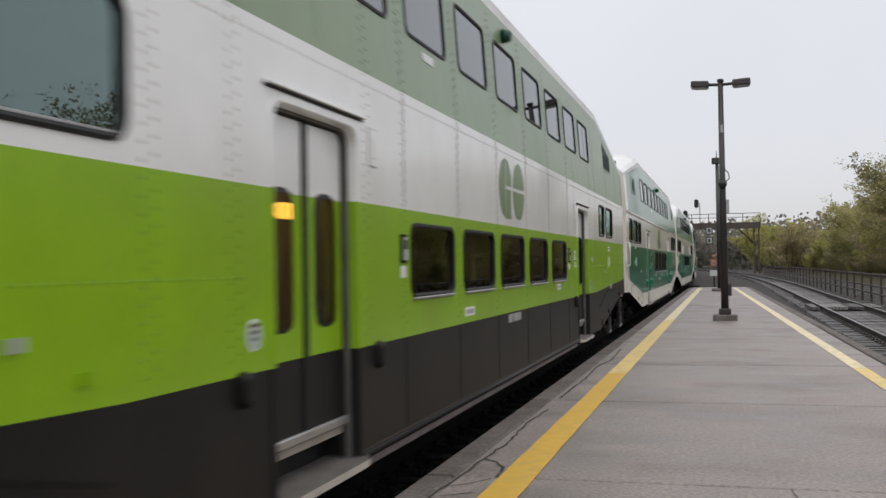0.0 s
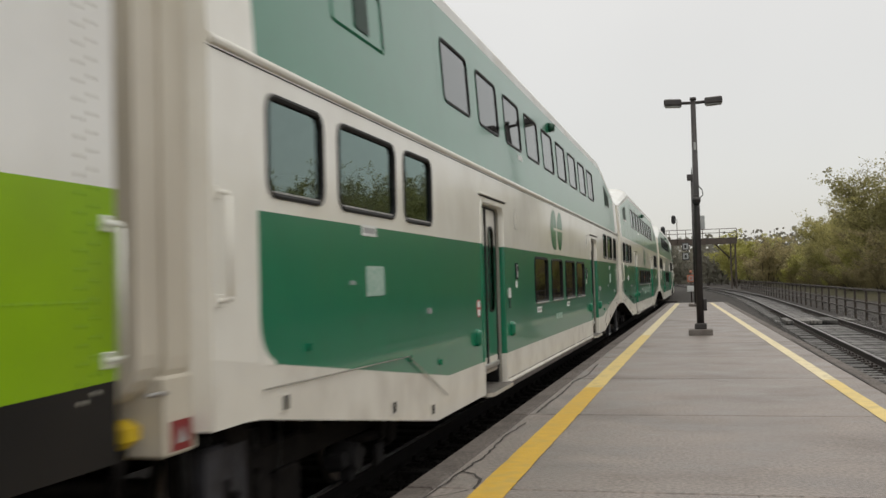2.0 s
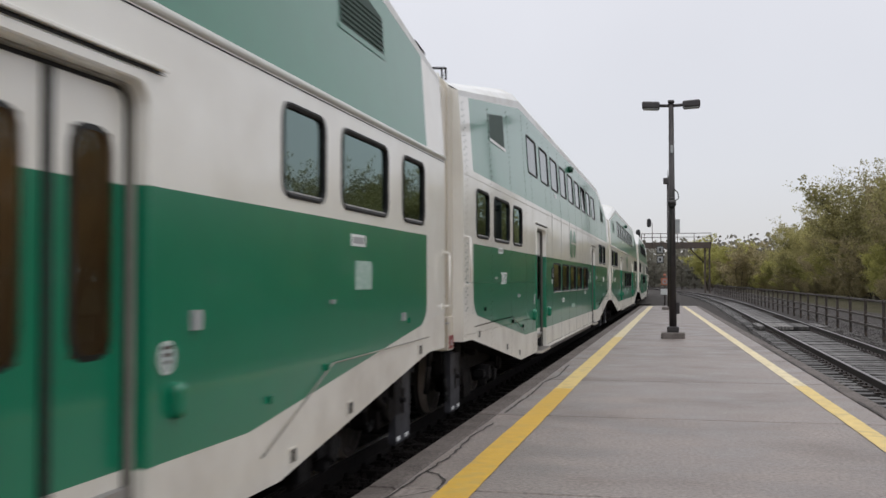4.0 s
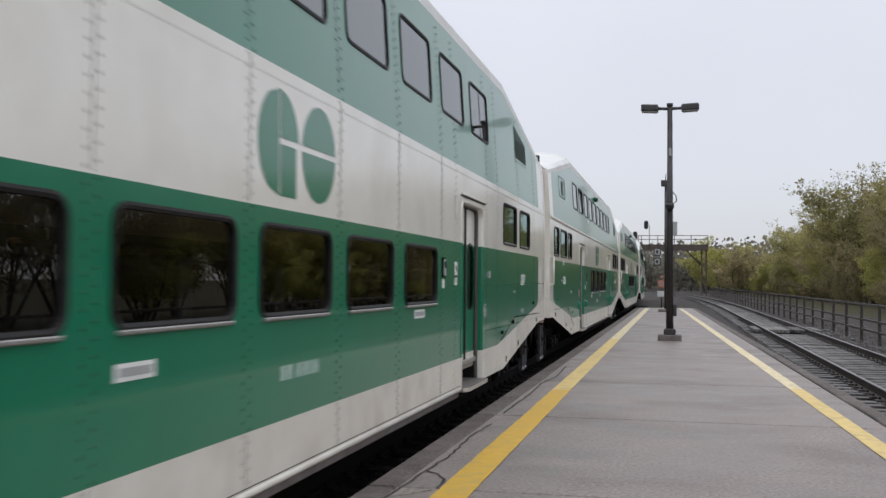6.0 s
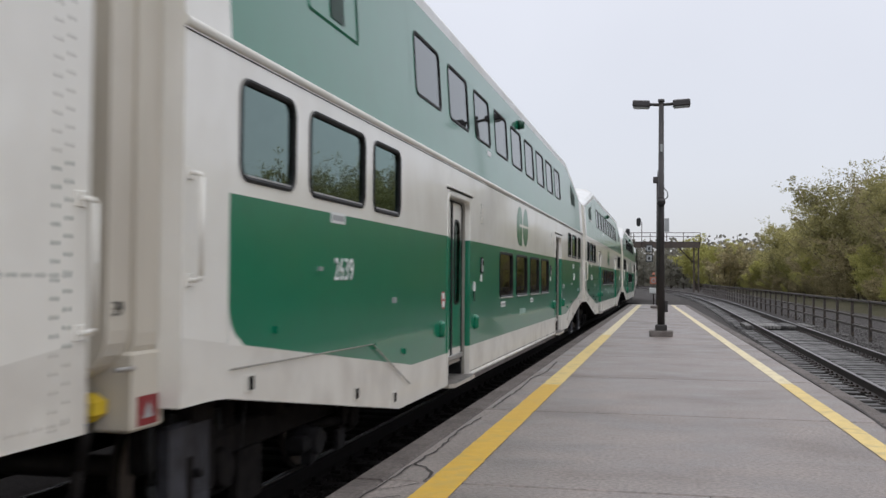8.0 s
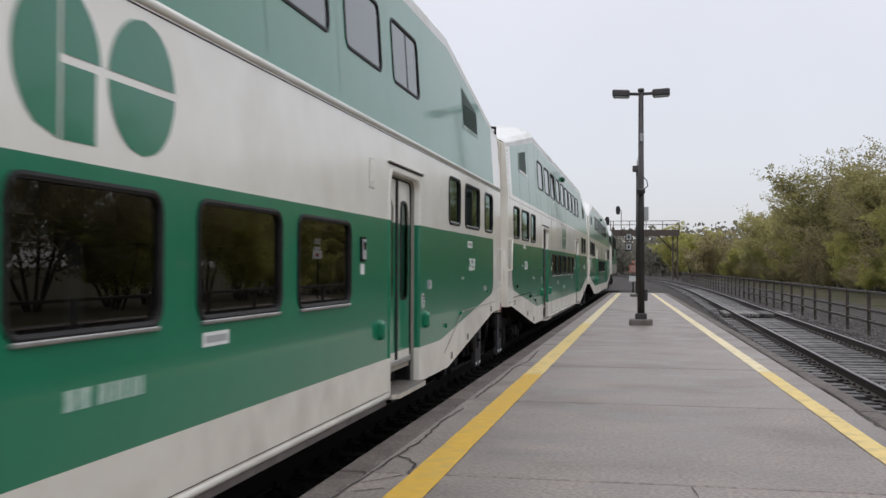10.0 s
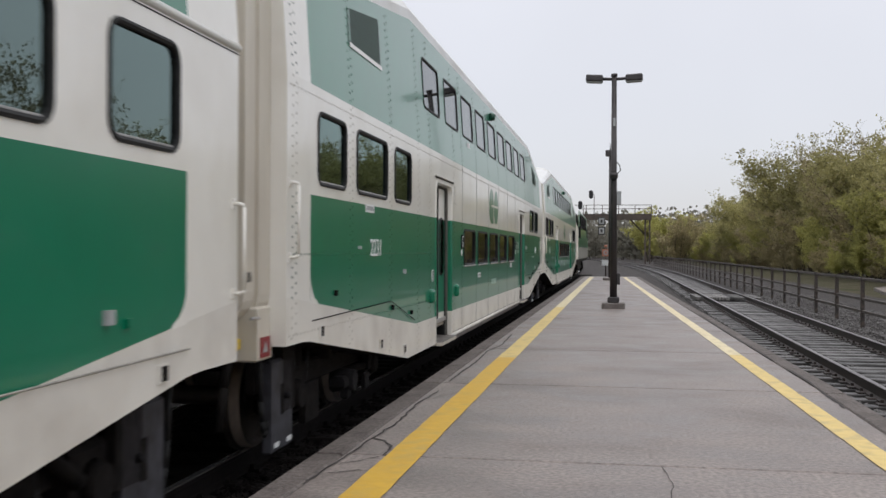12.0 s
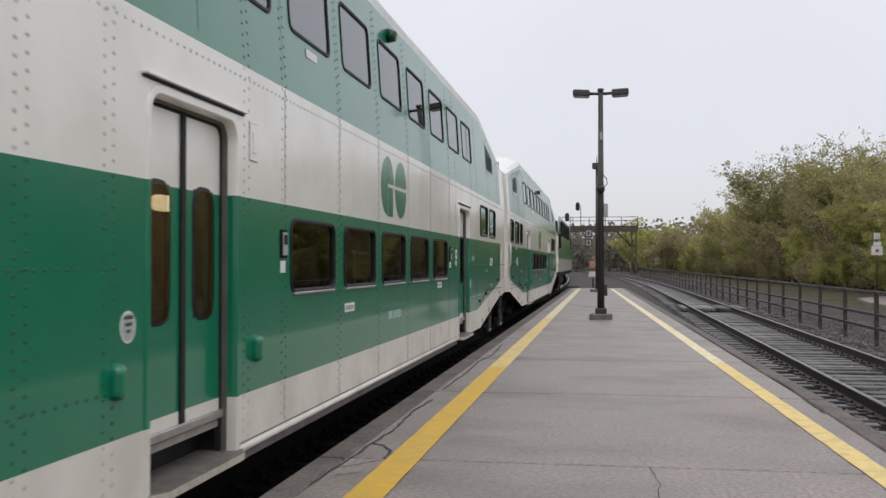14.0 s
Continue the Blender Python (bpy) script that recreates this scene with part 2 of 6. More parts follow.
GRASS = material("rough_grass", (0.048, 0.050, 0.024), 0.95, spec=0.1, second=(0.085, 0.072, 0.048), scale=0.8, detail=9, bump=0.8, bump_scale=30)
RAIL = material("rusty_rail", (0.045, 0.032, 0.027), 0.6, 0.2, second=(0.030, 0.024, 0.022), scale=10)
# Rail sides of the left track, blackened by the same painted shade.
RAIL_SHADE = material("shade_black_rail_side", (0.010, 0.008, 0.008), 0.8, spec=0.1, second=(0.006, 0.005, 0.005), scale=10)
# Brown for the skirt's turned-under edge: its shade is put into the colour.
SKIRT_SHADE = material("shade_brown_skirt_underside", (0.16, 0.135, 0.13), 0.7, second=(0.10, 0.085, 0.08), scale=6)
RAILTOP = material("polished_rail_head", (0.42, 0.42, 0.43), 0.25, 0.9, second=(0.3, 0.3, 0.3), scale=14)
RAILWORN = material("dull_rail_head", (0.20, 0.18, 0.175), 0.35, 0.6, second=(0.06, 0.05, 0.045), scale=14)
TIE = material("weathered_tie_timber", (0.185, 0.178, 0.175), 0.6, spec=0.3, second=(0.055, 0.051, 0.049), scale=5, stretch=(0.6, 4, 2), bump=0.5, bump_scale=30, rand=0.4)
PLANK = material("bleached_crossing_timber", (0.20, 0.19, 0.18), 0.8, second=(0.04, 0.037, 0.035), scale=4, stretch=(3, 0.5, 1), bump=0.4, rand=0.75)
POLE = material("dark_brown_pole_paint", (0.030, 0.026, 0.027), 0.45, second=(0.042, 0.036, 0.035), scale=6)
FENCE = material("weathered_fence_steel", (0.036, 0.030, 0.028), 0.6, 0.2, second=(0.085, 0.065, 0.052), scale=8)
GRILLE = material("dark_green_grille", (0.010, 0.045, 0.028), 0.6, second=(0.006, 0.028, 0.018), scale=30)
GANTRY = material("gantry_steel", (0.065, 0.052, 0.046), 0.6, 0.2, second=(0.095, 0.072, 0.058), scale=2)
SIGNAL = material("signal_black", (0.02, 0.02, 0.022), 0.5)
BARK = material("bark", (0.075, 0.058, 0.045), 0.9, second=(0.045, 0.036, 0.030), scale=6, stretch=(1, 1, 0.25), bump=0.6, bump_scale=14)


def leaf_material(name, a, b):
    m = bpy.data.materials.new(name)
    m.use_nodes = True
    nt = m.node_tree
    bs = nt.nodes["Principled BSDF"]
    bs.inputs["Roughness"].default_value = 0.6
    geo = nt.nodes.new("ShaderNodeNewGeometry")
    ramp = nt.nodes.new("ShaderNodeValToRGB")
    ramp.color_ramp.elements[0].color, ramp.color_ramp.elements[1].color = (*a, 1), (*b, 1)
    nt.links.new(geo.outputs["Random Per Island"], ramp.inputs[0])
    info = nt.nodes.new("ShaderNodeObjectInfo")
    rr = nt.nodes.new("ShaderNodeMapRange")
    rr.inputs["To Min"].default_value, rr.inputs["To Max"].default_value = 0.75, 1.25
    nt.links.new(info.outputs["Random"], rr.inputs["Value"])
    hs = nt.nodes.new("ShaderNodeHueSaturation")
    nt.links.new(rr.outputs[0], hs.inputs["Value"])
    nt.links.new(ramp.outputs[0], hs.inputs["Color"])
    nt.links.new(hs.outputs[0], bs.inputs["Base Color"])
    tl = nt.nodes.new("ShaderNodeBsdfTranslucent")
    nt.links.new(hs.outputs[0], tl.inputs[0])
    mx = nt.nodes.new("ShaderNodeMixShader")
    mx.inputs[0].default_value = 0.45
    nt.links.new(bs.outputs[0], mx.inputs[1])
    nt.links.new(tl.outputs[0], mx.inputs[2])
    nt.links.new(mx.outputs[0], nt.nodes["Material Output"].inputs[0])
    return m


LEAF_OLIVE = leaf_material("olive_spring_leaves", (0.295, 0.27, 0.110), (0.41, 0.375, 0.155))
LEAF_YELLOW = leaf_material("yellow_green_spring_leaves", (0.36, 0.345, 0.105), (0.47, 0.45, 0.15))
LEAF_BROWN = leaf_material("brownish_bud_leaves", (0.28, 0.235, 0.125), (0.38, 0.325, 0.17))
# Far leaves greyed: the haze of distance is put into their colour.
LEAF_GREY = leaf_material("haze_greyed_leaves", (0.150, 0.142, 0.112), (0.22, 0.208, 0.165))


# ---- mesh helpers ----
class Build:
    """Collects faces of one mesh, each with a material."""

    def __init__(self):
        self.v, self.f, self.m, self.mats, self.smooth = [], [], [], [], []

    def mat(self, material_):
        if material_ not in self.mats:
            self.mats.append(material_)
        return self.mats.index(material_)

    def face(self, pts, material_, smooth=False):
        i = len(self.v)
        self.v += [tuple(p) for p in pts]
        self.f.append(tuple(range(i, i + len(pts))))
        self.m.append(self.mat(material_))
        self.smooth.append(smooth)

    def box(self, x0, x1, y0, y1, z0, z1, material_, bevel=0.0, turn=None):
        e = bevel
        lo = [(x0 + e, y0 + e, z0), (x1 - e, y0 + e, z0), (x1 - e, y1 - e, z0), (x0 + e, y1 - e, z0)]
        if e:
            rings = [[(x0 + e, y0 + e), (x1 - e, y0 + e), (x1 - e, y1 - e), (x0 + e, y1 - e)], [(x0, y0), (x1, y0), (x1, y1), (x0, y1)]]
            levels = [(rings[0], z0), (rings[1], z0 + e), (rings[1], z1 - e), (rings[0], z1)]
        else:
            r = [(x0, y0), (x1, y0), (x1, y1), (x0, y1)]
            levels = [(r, z0), (r, z1)]
        i = len(self.v)
        for r, z in levels:
            for x, y in r:
                p = Vector((x, y, z))
                self.v.append(tuple(turn @ p if turn else p))
        k = self.mat(material_)
        n = len(levels)
        fs = [(i + 3, i + 2, i + 1, i)] + [(i + 4 * (n - 1), i + 4 * (n - 1) + 1, i + 4 * (n - 1) + 2, i + 4 * (n - 1) + 3)]
        for a in range(n - 1):
            for b in range(4):
                c = (b + 1) % 4
                fs.append((i + 4 * a + b, i + 4 * a + c, i + 4 * a + 4 + c, i + 4 * a + 4 + b))
        self.f += fs
        self.m += [k] * len(fs)
        self.smooth += [False] * len(fs)

    def tube(self, a, b, ra, rb, material_, sides=8, caps=True):
        a, b = Vector(a), Vector(b)
        d = (b - a).normalized()
        u = d.orthogonal().normalized()
        w = d.cross(u)
        i = len(self.v)
        for c, r in ((a, ra), (b, rb)):
            for s in range(sides):
                t = 2 * math.pi * s / sides
                self.v.append(tuple(c + (u * math.cos(t) + w * math.sin(t)) * r))
        k = self.mat(material_)
        for s in range(sides):
            q = (s + 1) % sides
            self.f.append((i + s, i + q, i + sides + q, i + sides + s))
            self.m.append(k)
            self.smooth.append(True)
        if caps:
            self.f += [tuple(i + s for s in reversed(range(sides))), tuple(i + sides + s for s in range(sides))]
            self.m += [k, k]
            self.smooth += [False, False]

    def path(self, pts, r, material_, sides=6):
        for a, b in zip(pts, pts[1:]):
            self.tube(a, b, r, r, material_, sides)

    def mesh(self, name):
        me = bpy.data.meshes.new(name)
        me.from_pydata(self.v, [], self.f)
        for m in self.mats:
            me.materials.append(m)
        me.polygons.foreach_set("material_index", self.m)
        me.polygons.foreach_set("use_smooth", self.smooth)
        me.update()
        return me


def part(name, b, parent=None, label="", at=None):
    """One mesh object under a thing or a part."""
    ob = new(name, b.mesh(name) if isinstance(b, Build) else b)
    if parent:
        ob.parent = parent
    if at:
        ob.matrix_basis = at
    if label:
        ob["label"] = label
    return ob


def thing(name, label, category, group="", at=None):
    ob = new(name)
    ob.empty_display_size = 0.2
    if at:
        ob.matrix_basis = at
    return tagged(ob, label, category, group)


def rounded(u0, u1, v0, v1, r, n=4):
    pts = []
    for cu, cv, a0 in ((u1 - r, v1 - r, 0), (u0 + r, v1 - r, 90), (u0 + r, v0 + r, 180), (u1 - r, v0 + r, 270)):
        for k in range(n + 1):
            a = radians(a0 + 90 * k / n)
            pts.append((cu + r * math.cos(a), cv + r * math.sin(a)))
    return pts


# ---- the course of the tracks: straight, then a wide bend to the left ----
BEND_Y, BEND_K = 65.0, 0.00085


def bend(y):
    d = max(0.0, y - BEND_Y)
    return -0.5 * BEND_K * d * d


def heading(y):
    return math.degrees(math.atan(BEND_K * max(0.0, y - BEND_Y)))


def on_track(y, x=LEFT_X):
    return pose(x + bend(y), y, RAIL_Z, 0, 0, heading(y))


# ---- ground, platform, tracks ----
def build_ground():
    b = Build()
    xs = [-900, -60, -8, -5.6, -2.0, 2.3, 5.4, 6.6, 9.2, 12, 40, 120, 900]
    ys = [-300, -60, -20] + list(range(-10, 90, 4)) + [100, 130, 170, 230, 320, 500, 900, 2500]

    def z(x, y):
        h = -0.47 if -8 < x < 6.7 else -0.62
        if x > 6.7:
            h = -0.62 + 0.10 * noise.noise((x * 0.2, y * 0.13, 0))
        return h
    for x0, x1 in zip(xs, xs[1:]):
        for y0, y1 in zip(ys, ys[1:]):
            # The bed along the train gets the ballast with shade in its colour.
            m = (SHADE_BALLAST if -8 <= x0 < -2.1 and y1 < 90 else BALLAST) if -8 <= x0 < 11 else GRASS
            b.face([(x0 + bend(y0) * (abs(x0) < 9), y0, z(x0, y0)), (x1 + bend(y0) * (abs(x1) < 9), y0, z(x1, y0)),
                    (x1 + bend(y1) * (abs(x1) < 9), y1, z(x1, y1)), (x0 + bend(y1) * (abs(x0) < 9), y1, z(x0, y1))], m)
    tagged(part("ground", b), "dark wet ballast with rough grass beyond the fence", "ground", kind="structure")


EDGE_L = -2.19
JOINTS = [-9.2, -5.1, -1.0, 3.1, 7.22, 11.3, 15.4, 19.6, 23.7, 27.8, 31.9, 36.0, 40.1, 44.2, 48.3, 52.4, 56.5, 61.0]


def edge_r(y):
    return 2.42 if y < 10 else 2.42 - 0.0232 * (y - 10)


def line_r(y):
    return 2.02 - 0.0298 * y


def build_platform():
    root = thing("platform", "long grey damp concrete island platform with yellow lines", "platform")
    root["kind"] = "structure"
    b = Build()
    b.face([(EDGE_L + 0.25, -9.2, -0.05), (2.2, -9.2, -0.05), (edge_r(61) - 0.2, 60.9, -0.05), (EDGE_L + 0.25, 60.9, -0.05)], CRACK)
    # side walls under the slabs
    for y0, y1 in zip(JOINTS, JOINTS[1:]):
        b.face([(EDGE_L + 0.05, y0, -0.55), (EDGE_L + 0.05, y1, -0.55), (EDGE_L + 0.05, y1, -0.1), (EDGE_L + 0.05, y0, -0.1)], KERB)
        b.face([(edge_r(y0) - 0.05, y0, -0.55), (edge_r(y1) - 0.05, y1, -0.55), (edge_r(y1) - 0.05, y1, -0.1), (edge_r(y0) - 0.05, y0, -0.1)], KERB)
    b.face([(EDGE_L, 61.0, -0.55), (edge_r(61), 61.0, -0.55), (edge_r(61), 61.0, -0.02), (EDGE_L, 61.0, -0.02)], KERB)
    part("platform_base", b, root)
    rnd = random.Random(4)
    for y0, y1 in zip(JOINTS, JOINTS[1:]):
        h = rnd.uniform(-0.003, 0.0)
        s = Build()
        g, e = 0.016, 0.012
        xl0, xr0, xr1 = EDGE_L + 0.235, edge_r(y0) - 0.235, edge_r(y1) - 0.235
        lo = [(xl0, y0 + g, -0.09), (xr0, y0 + g, -0.09), (xr1, y1 - g, -0.09), (xl0, y1 - g, -0.09)]
        mid = [(x, y, h - e) for x, y, _ in lo]
        hi = [(xl0 + e, y0 + g + e, h), (xr0 - e, y0 + g + e, h), (xr1 - e, y1 - g - e, h), (xl0 + e, y1 - g - e, h)]
        for r0, r1 in ((lo, mid), (mid, hi)):
            for k in range(4):
                q = (k + 1) % 4
                s.face([r0[k], r0[q], r1[q], r1[k]], CONCRETE)
        s.face(hi, CONCRETE)
        part("slab", s, root)
        for side in (0, 1):
            c = Build()
            if side == 0:
                a0, a1, c0, c1 = EDGE_L, EDGE_L + 0.225, EDGE_L, EDGE_L + 0.225
            else:
                a0, a1, c0, c1 = edge_r(y0) - 0.225, edge_r(y0), edge_r(y1) - 0.225, edge_r(y1)
            ring0 = [(a0, y0 + g), (a1, y0 + g), (c1, y1 - g), (c0, y1 - g)]
            ring1 = [(a0 + 0.02, y0 + g + 0.01), (a1 - 0.02, y0 + g + 0.01), (c1 - 0.02, y1 - g - 0.01), (c0 + 0.02, y1 - g - 0.01)]
            lev = [(ring0, -0.22), (ring0, h - 0.02), (ring1, h - 0.002)]
            for (ra, za), (rb, zb) in zip(lev, lev[1:]):
                for k in range(4):
                    q = (k + 1) % 4
                    c.face([(*ra[k], za), (*ra[q], za), (*rb[q], zb), (*rb[k], zb)], EDGE)
            c.face([(*p, h - 0.002) for p in ring1], EDGE)
            part("edge_stone", c, root)
    # painted lines, laid on the slabs
    for name, mat_, xs in (("yellow_line", LINE_Y, lambda y: (-1.635, -1.385)), ("yellow_line", LINE_PALE, lambda y: (line_r(y), line_r(y) + 0.19))):
        s = Build()
        rl = random.Random(7)
        y = -9.0
        while y < 59.6:
            step = 0.35
            a, c = xs(y)
            a2, c2 = xs(y + step)
            ja, jc = rl.uniform(-0.003, 0.003), rl.uniform(-0.003, 0.003)
            # farther stretches take the yellows paled for sheen
            s.face([(a + ja, y, 0.004), (c + jc, y, 0.004), (c2 + jc, y + step, 0.004), (a2 + ja, y + step, 0.004)], LINE_PALE if y > 27 or (mat_ is LINE_PALE and y > 15) else LINE_MID if y > 14 or mat_ is LINE_PALE else mat_)
            y += step
        part(name, s, root, "worn yellow warning line painted on concrete")
    # cracks
    rc = random.Random(11)

    def crack(pts, w):
        s = Build()
        fine = []
        for p, q in zip(pts, pts[1:]):
            n = max(2, int(math.dist(p, q) / 0.12))
            for k in range(n):
                t = k / n
                fine.append((p[0] + (q[0] - p[0]) * t + rc.uniform(-0.012, 0.012), p[1] + (q[1] - p[1]) * t + rc.uniform(-0.012, 0.012)))
        fine.append(pts[-1])
        for p, q in zip(fine, fine[1:]):
            d = Vector((q[0] - p[0], q[1] - p[1], 0))
            if d.length < 1e-4:
                continue
            nrm = Vector((-d.y, d.x, 0)).normalized() * w * rc.uniform(0.3, 0.6)
            s.face([(p[0] - nrm.x, p[1] - nrm.y, 0.003), (q[0] - nrm.x, q[1] - nrm.y, 0.003), (q[0] + nrm.x, q[1] + nrm.y, 0.003), (p[0] + nrm.x, p[1] + nrm.y, 0.003)], CRACK)
        part("crack", s, root)
    crack([(-1.66, 7.2), (-1.68, 7.55), (-1.78, 7.75), (-1.9, 7.85)], 0.022)
    crack([(-1.95, 6.2), (-1.92, 7.0), (-1.9, 7.85), (-1.86, 8.6), (-1.9, 9.6), (-1.86, 10.6)], 0.02)
    crack([(-1.88, 11.4), (-1.86, 13.2), (-1.9, 14.9), (-1.8, 16.0), (-1.86, 18.0)], 0.028)
    crack([(-1.92, 6.85), (-1.80, 6.95), (-1.68, 7.15)], 0.012)
    crack([(-1.9, 6.55), (-1.7, 6.7)], 0.012)
    crack([(0.30, 7.2), (0.36, 6.7), (0.34, 6.2), (0.42, 5.6)], 0.006)
    crack([(-0.9, 15.2), (-0.2, 15.3), (0.3, 14.9)], 0.012)
    crack([(2.14, 10.2), (2.16, 12.6), (2.13, 13.4)], 0.035)
    crack([(2.10, 14.6), (2.03, 17.5), (1.97, 20.5), (1.9, 24.8)], 0.04)


def build_track(name, cx, label, ties):
    root = thing(name, label, "railway track")
    root["kind"] = "structure"
    ys = [-30 + 5 * i for i in range(19)] + [70 + 6 * i for i in range(60)]
    for sgn in (-1, 1):
        b = Build()
        prof = [(-0.07, -0.17), (0.07, -0.17), (0.07, -0.155), (0.012, -0.14), (0.012, -0.045), (0.036, -0.03), (0.036, -0.005), (0.028, 0.0), (-0.028, 0.0), (-0.036, -0.005), (-0.036, -0.03), (-0.012, -0.045), (-0.012, -0.14), (-0.07, -0.155)]
        for y0, y1 in zip(ys, ys[1:]):
            for k in range(len(prof)):
                (pa, za), (pb, zb) = prof[k], prof[(k + 1) % len(prof)]
                x0, x1 = cx + sgn * 0.753 + bend(y0), cx + sgn * 0.753 + bend(y1)
                b.face([(x0 + pa, y0, RAIL_Z + za), (x0 + pb, y0, RAIL_Z + zb), (x1 + pb, y1, RAIL_Z + zb), (x1 + pa, y1, RAIL_Z + za)], (RAILTOP if k in (6, 7, 8) else RAIL_SHADE) if cx < 0 else RAILWORN if k in (6, 7, 8) else RAIL)
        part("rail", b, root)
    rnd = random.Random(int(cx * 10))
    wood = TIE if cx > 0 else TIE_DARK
    meshes = []
    for k in range(4):
        b = Build()
        b.box(-1.3, 1.3, -0.115, 0.115, -0.2, 0, wood, 0.012)
        meshes.append(b.mesh("tie"))
    rest = Build()
    for i in range(ties[2]):
        y = ties[0] + i * 0.53
        dx, dr = rnd.uniform(-0.04, 0.04), rnd.uniform(-1.2, 1.2)
        if y < ties[1]:
            part("tie", meshes[i % 4], root, at=pose(cx + bend(y) + dx, y + rnd.uniform(-0.03, 0.03), RAIL_Z - 0.172 + rnd.uniform(-0.012, 0.004), 0, 0, dr))
        else:
            rest.box(-1.3, 1.3, -0.115, 0.115, -0.2, 0, wood, 0, pose(cx + bend(y) + dx, y, RAIL_Z - 0.172, 0, 0, heading(y) + dr))
    if rest.v:
        part("far_ties", rest, root)["kind"] = "stuff"
    b = Build()
    for i in range(90):
        y = ties[0] + i * 0.53
        for sgn in (-1, 1):
            x = cx + sgn * 0.753
            b.box(x - 0.16, x + 0.16, y - 0.085, y + 0.085, RAIL_Z - 0.176, RAIL_Z - 0.150, wood if cx < 0 else RAIL, 0.006)
            for dx, dy in ((-0.09, 0.05), (0.09, -0.05)):
                b.box(x + dx - 0.018, x + dx + 0.018, y + dy - 0.018, y + dy + 0.018, RAIL_Z - 0.155, RAIL_Z - 0.11, wood if cx < 0 else RAIL, 0.004)
    part("tie_plates", b, root, "rusty tie plates with spikes")["kind"] = "stuff"
    return root


def build_stones():
    rnd = random.Random(21)
    for name, strips in (("ballast_stones", [(-3.0, -2.12, 4, 45, 9000), (2.3, 3.12, 8, 34, 2600), (3.35, 4.6, 12, 40, 2600), (4.85, 6.3, 16, 48, 7000), (6.2, 8.4, 22, 60, 5000)]),):
        b = Build()
        k, kd = b.mat(STONE), b.mat(STONE_DARK)
        for x0, x1, y0, y1, n in strips:
            for _ in range(n):
                x, y = rnd.uniform(x0, x1), y0 + (y1 - y0) * rnd.random() ** 1.4
                base = -0.44 if x > 0 else -0.36
                if x > 2.45 and x < 6:
                    base = -0.40 + 0.03 * math.sin(x * 9 + y)
                r = rnd.uniform(0.02, 0.042)
                q = Euler((rnd.random() * 6, rnd.random() * 6, rnd.random() * 6)).to_matrix()
                i = len(b.v)
                for p in ((1, 0, 0), (-1, 0, 0), (0, 1, 0), (0, -1, 0), (0, 0, 1), (0, 0, -1)):
                    w = q @ Vector(p) * r * rnd.uniform(0.7, 1.3)
                    b.v.append((x + w.x, y + w.y, base + w.z * 0.8))
                for f in ((0, 2, 4), (2, 1, 4), (1, 3, 4), (3, 0, 4), (2, 0, 5), (1, 2, 5), (3, 1, 5), (0, 3, 5)):
                    b.f.append(tuple(i + c for c in f))
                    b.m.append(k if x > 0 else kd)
                    b.smooth.append(False)
        tagged(part(name, b), "loose dark angular ballast stones along the rails", "ballast", kind="stuff")


def build_crossing():
    root = thing("crossing_panel", "bleached timber crossing planks between the rails", "crossing panel", at=pose(RIGHT_X, 40.2, RAIL_Z - 0.02))
    for i in range(7):
        b = Build()
        w = 1.3 / 7
        b.box(-0.66 + i * w, -0.66 + i * w + w - 0.015, -1.5, 1.5, -0.12, 0.0, PLANK, 0.01)
        part("plank", b, root)
    for x in (-1.15, 0.95):
        b = Build()
        b.box(x, x + 0.25, -1.5, 1.5, -0.12, 0.0, PLANK, 0.01)
        part("plank", b, root)


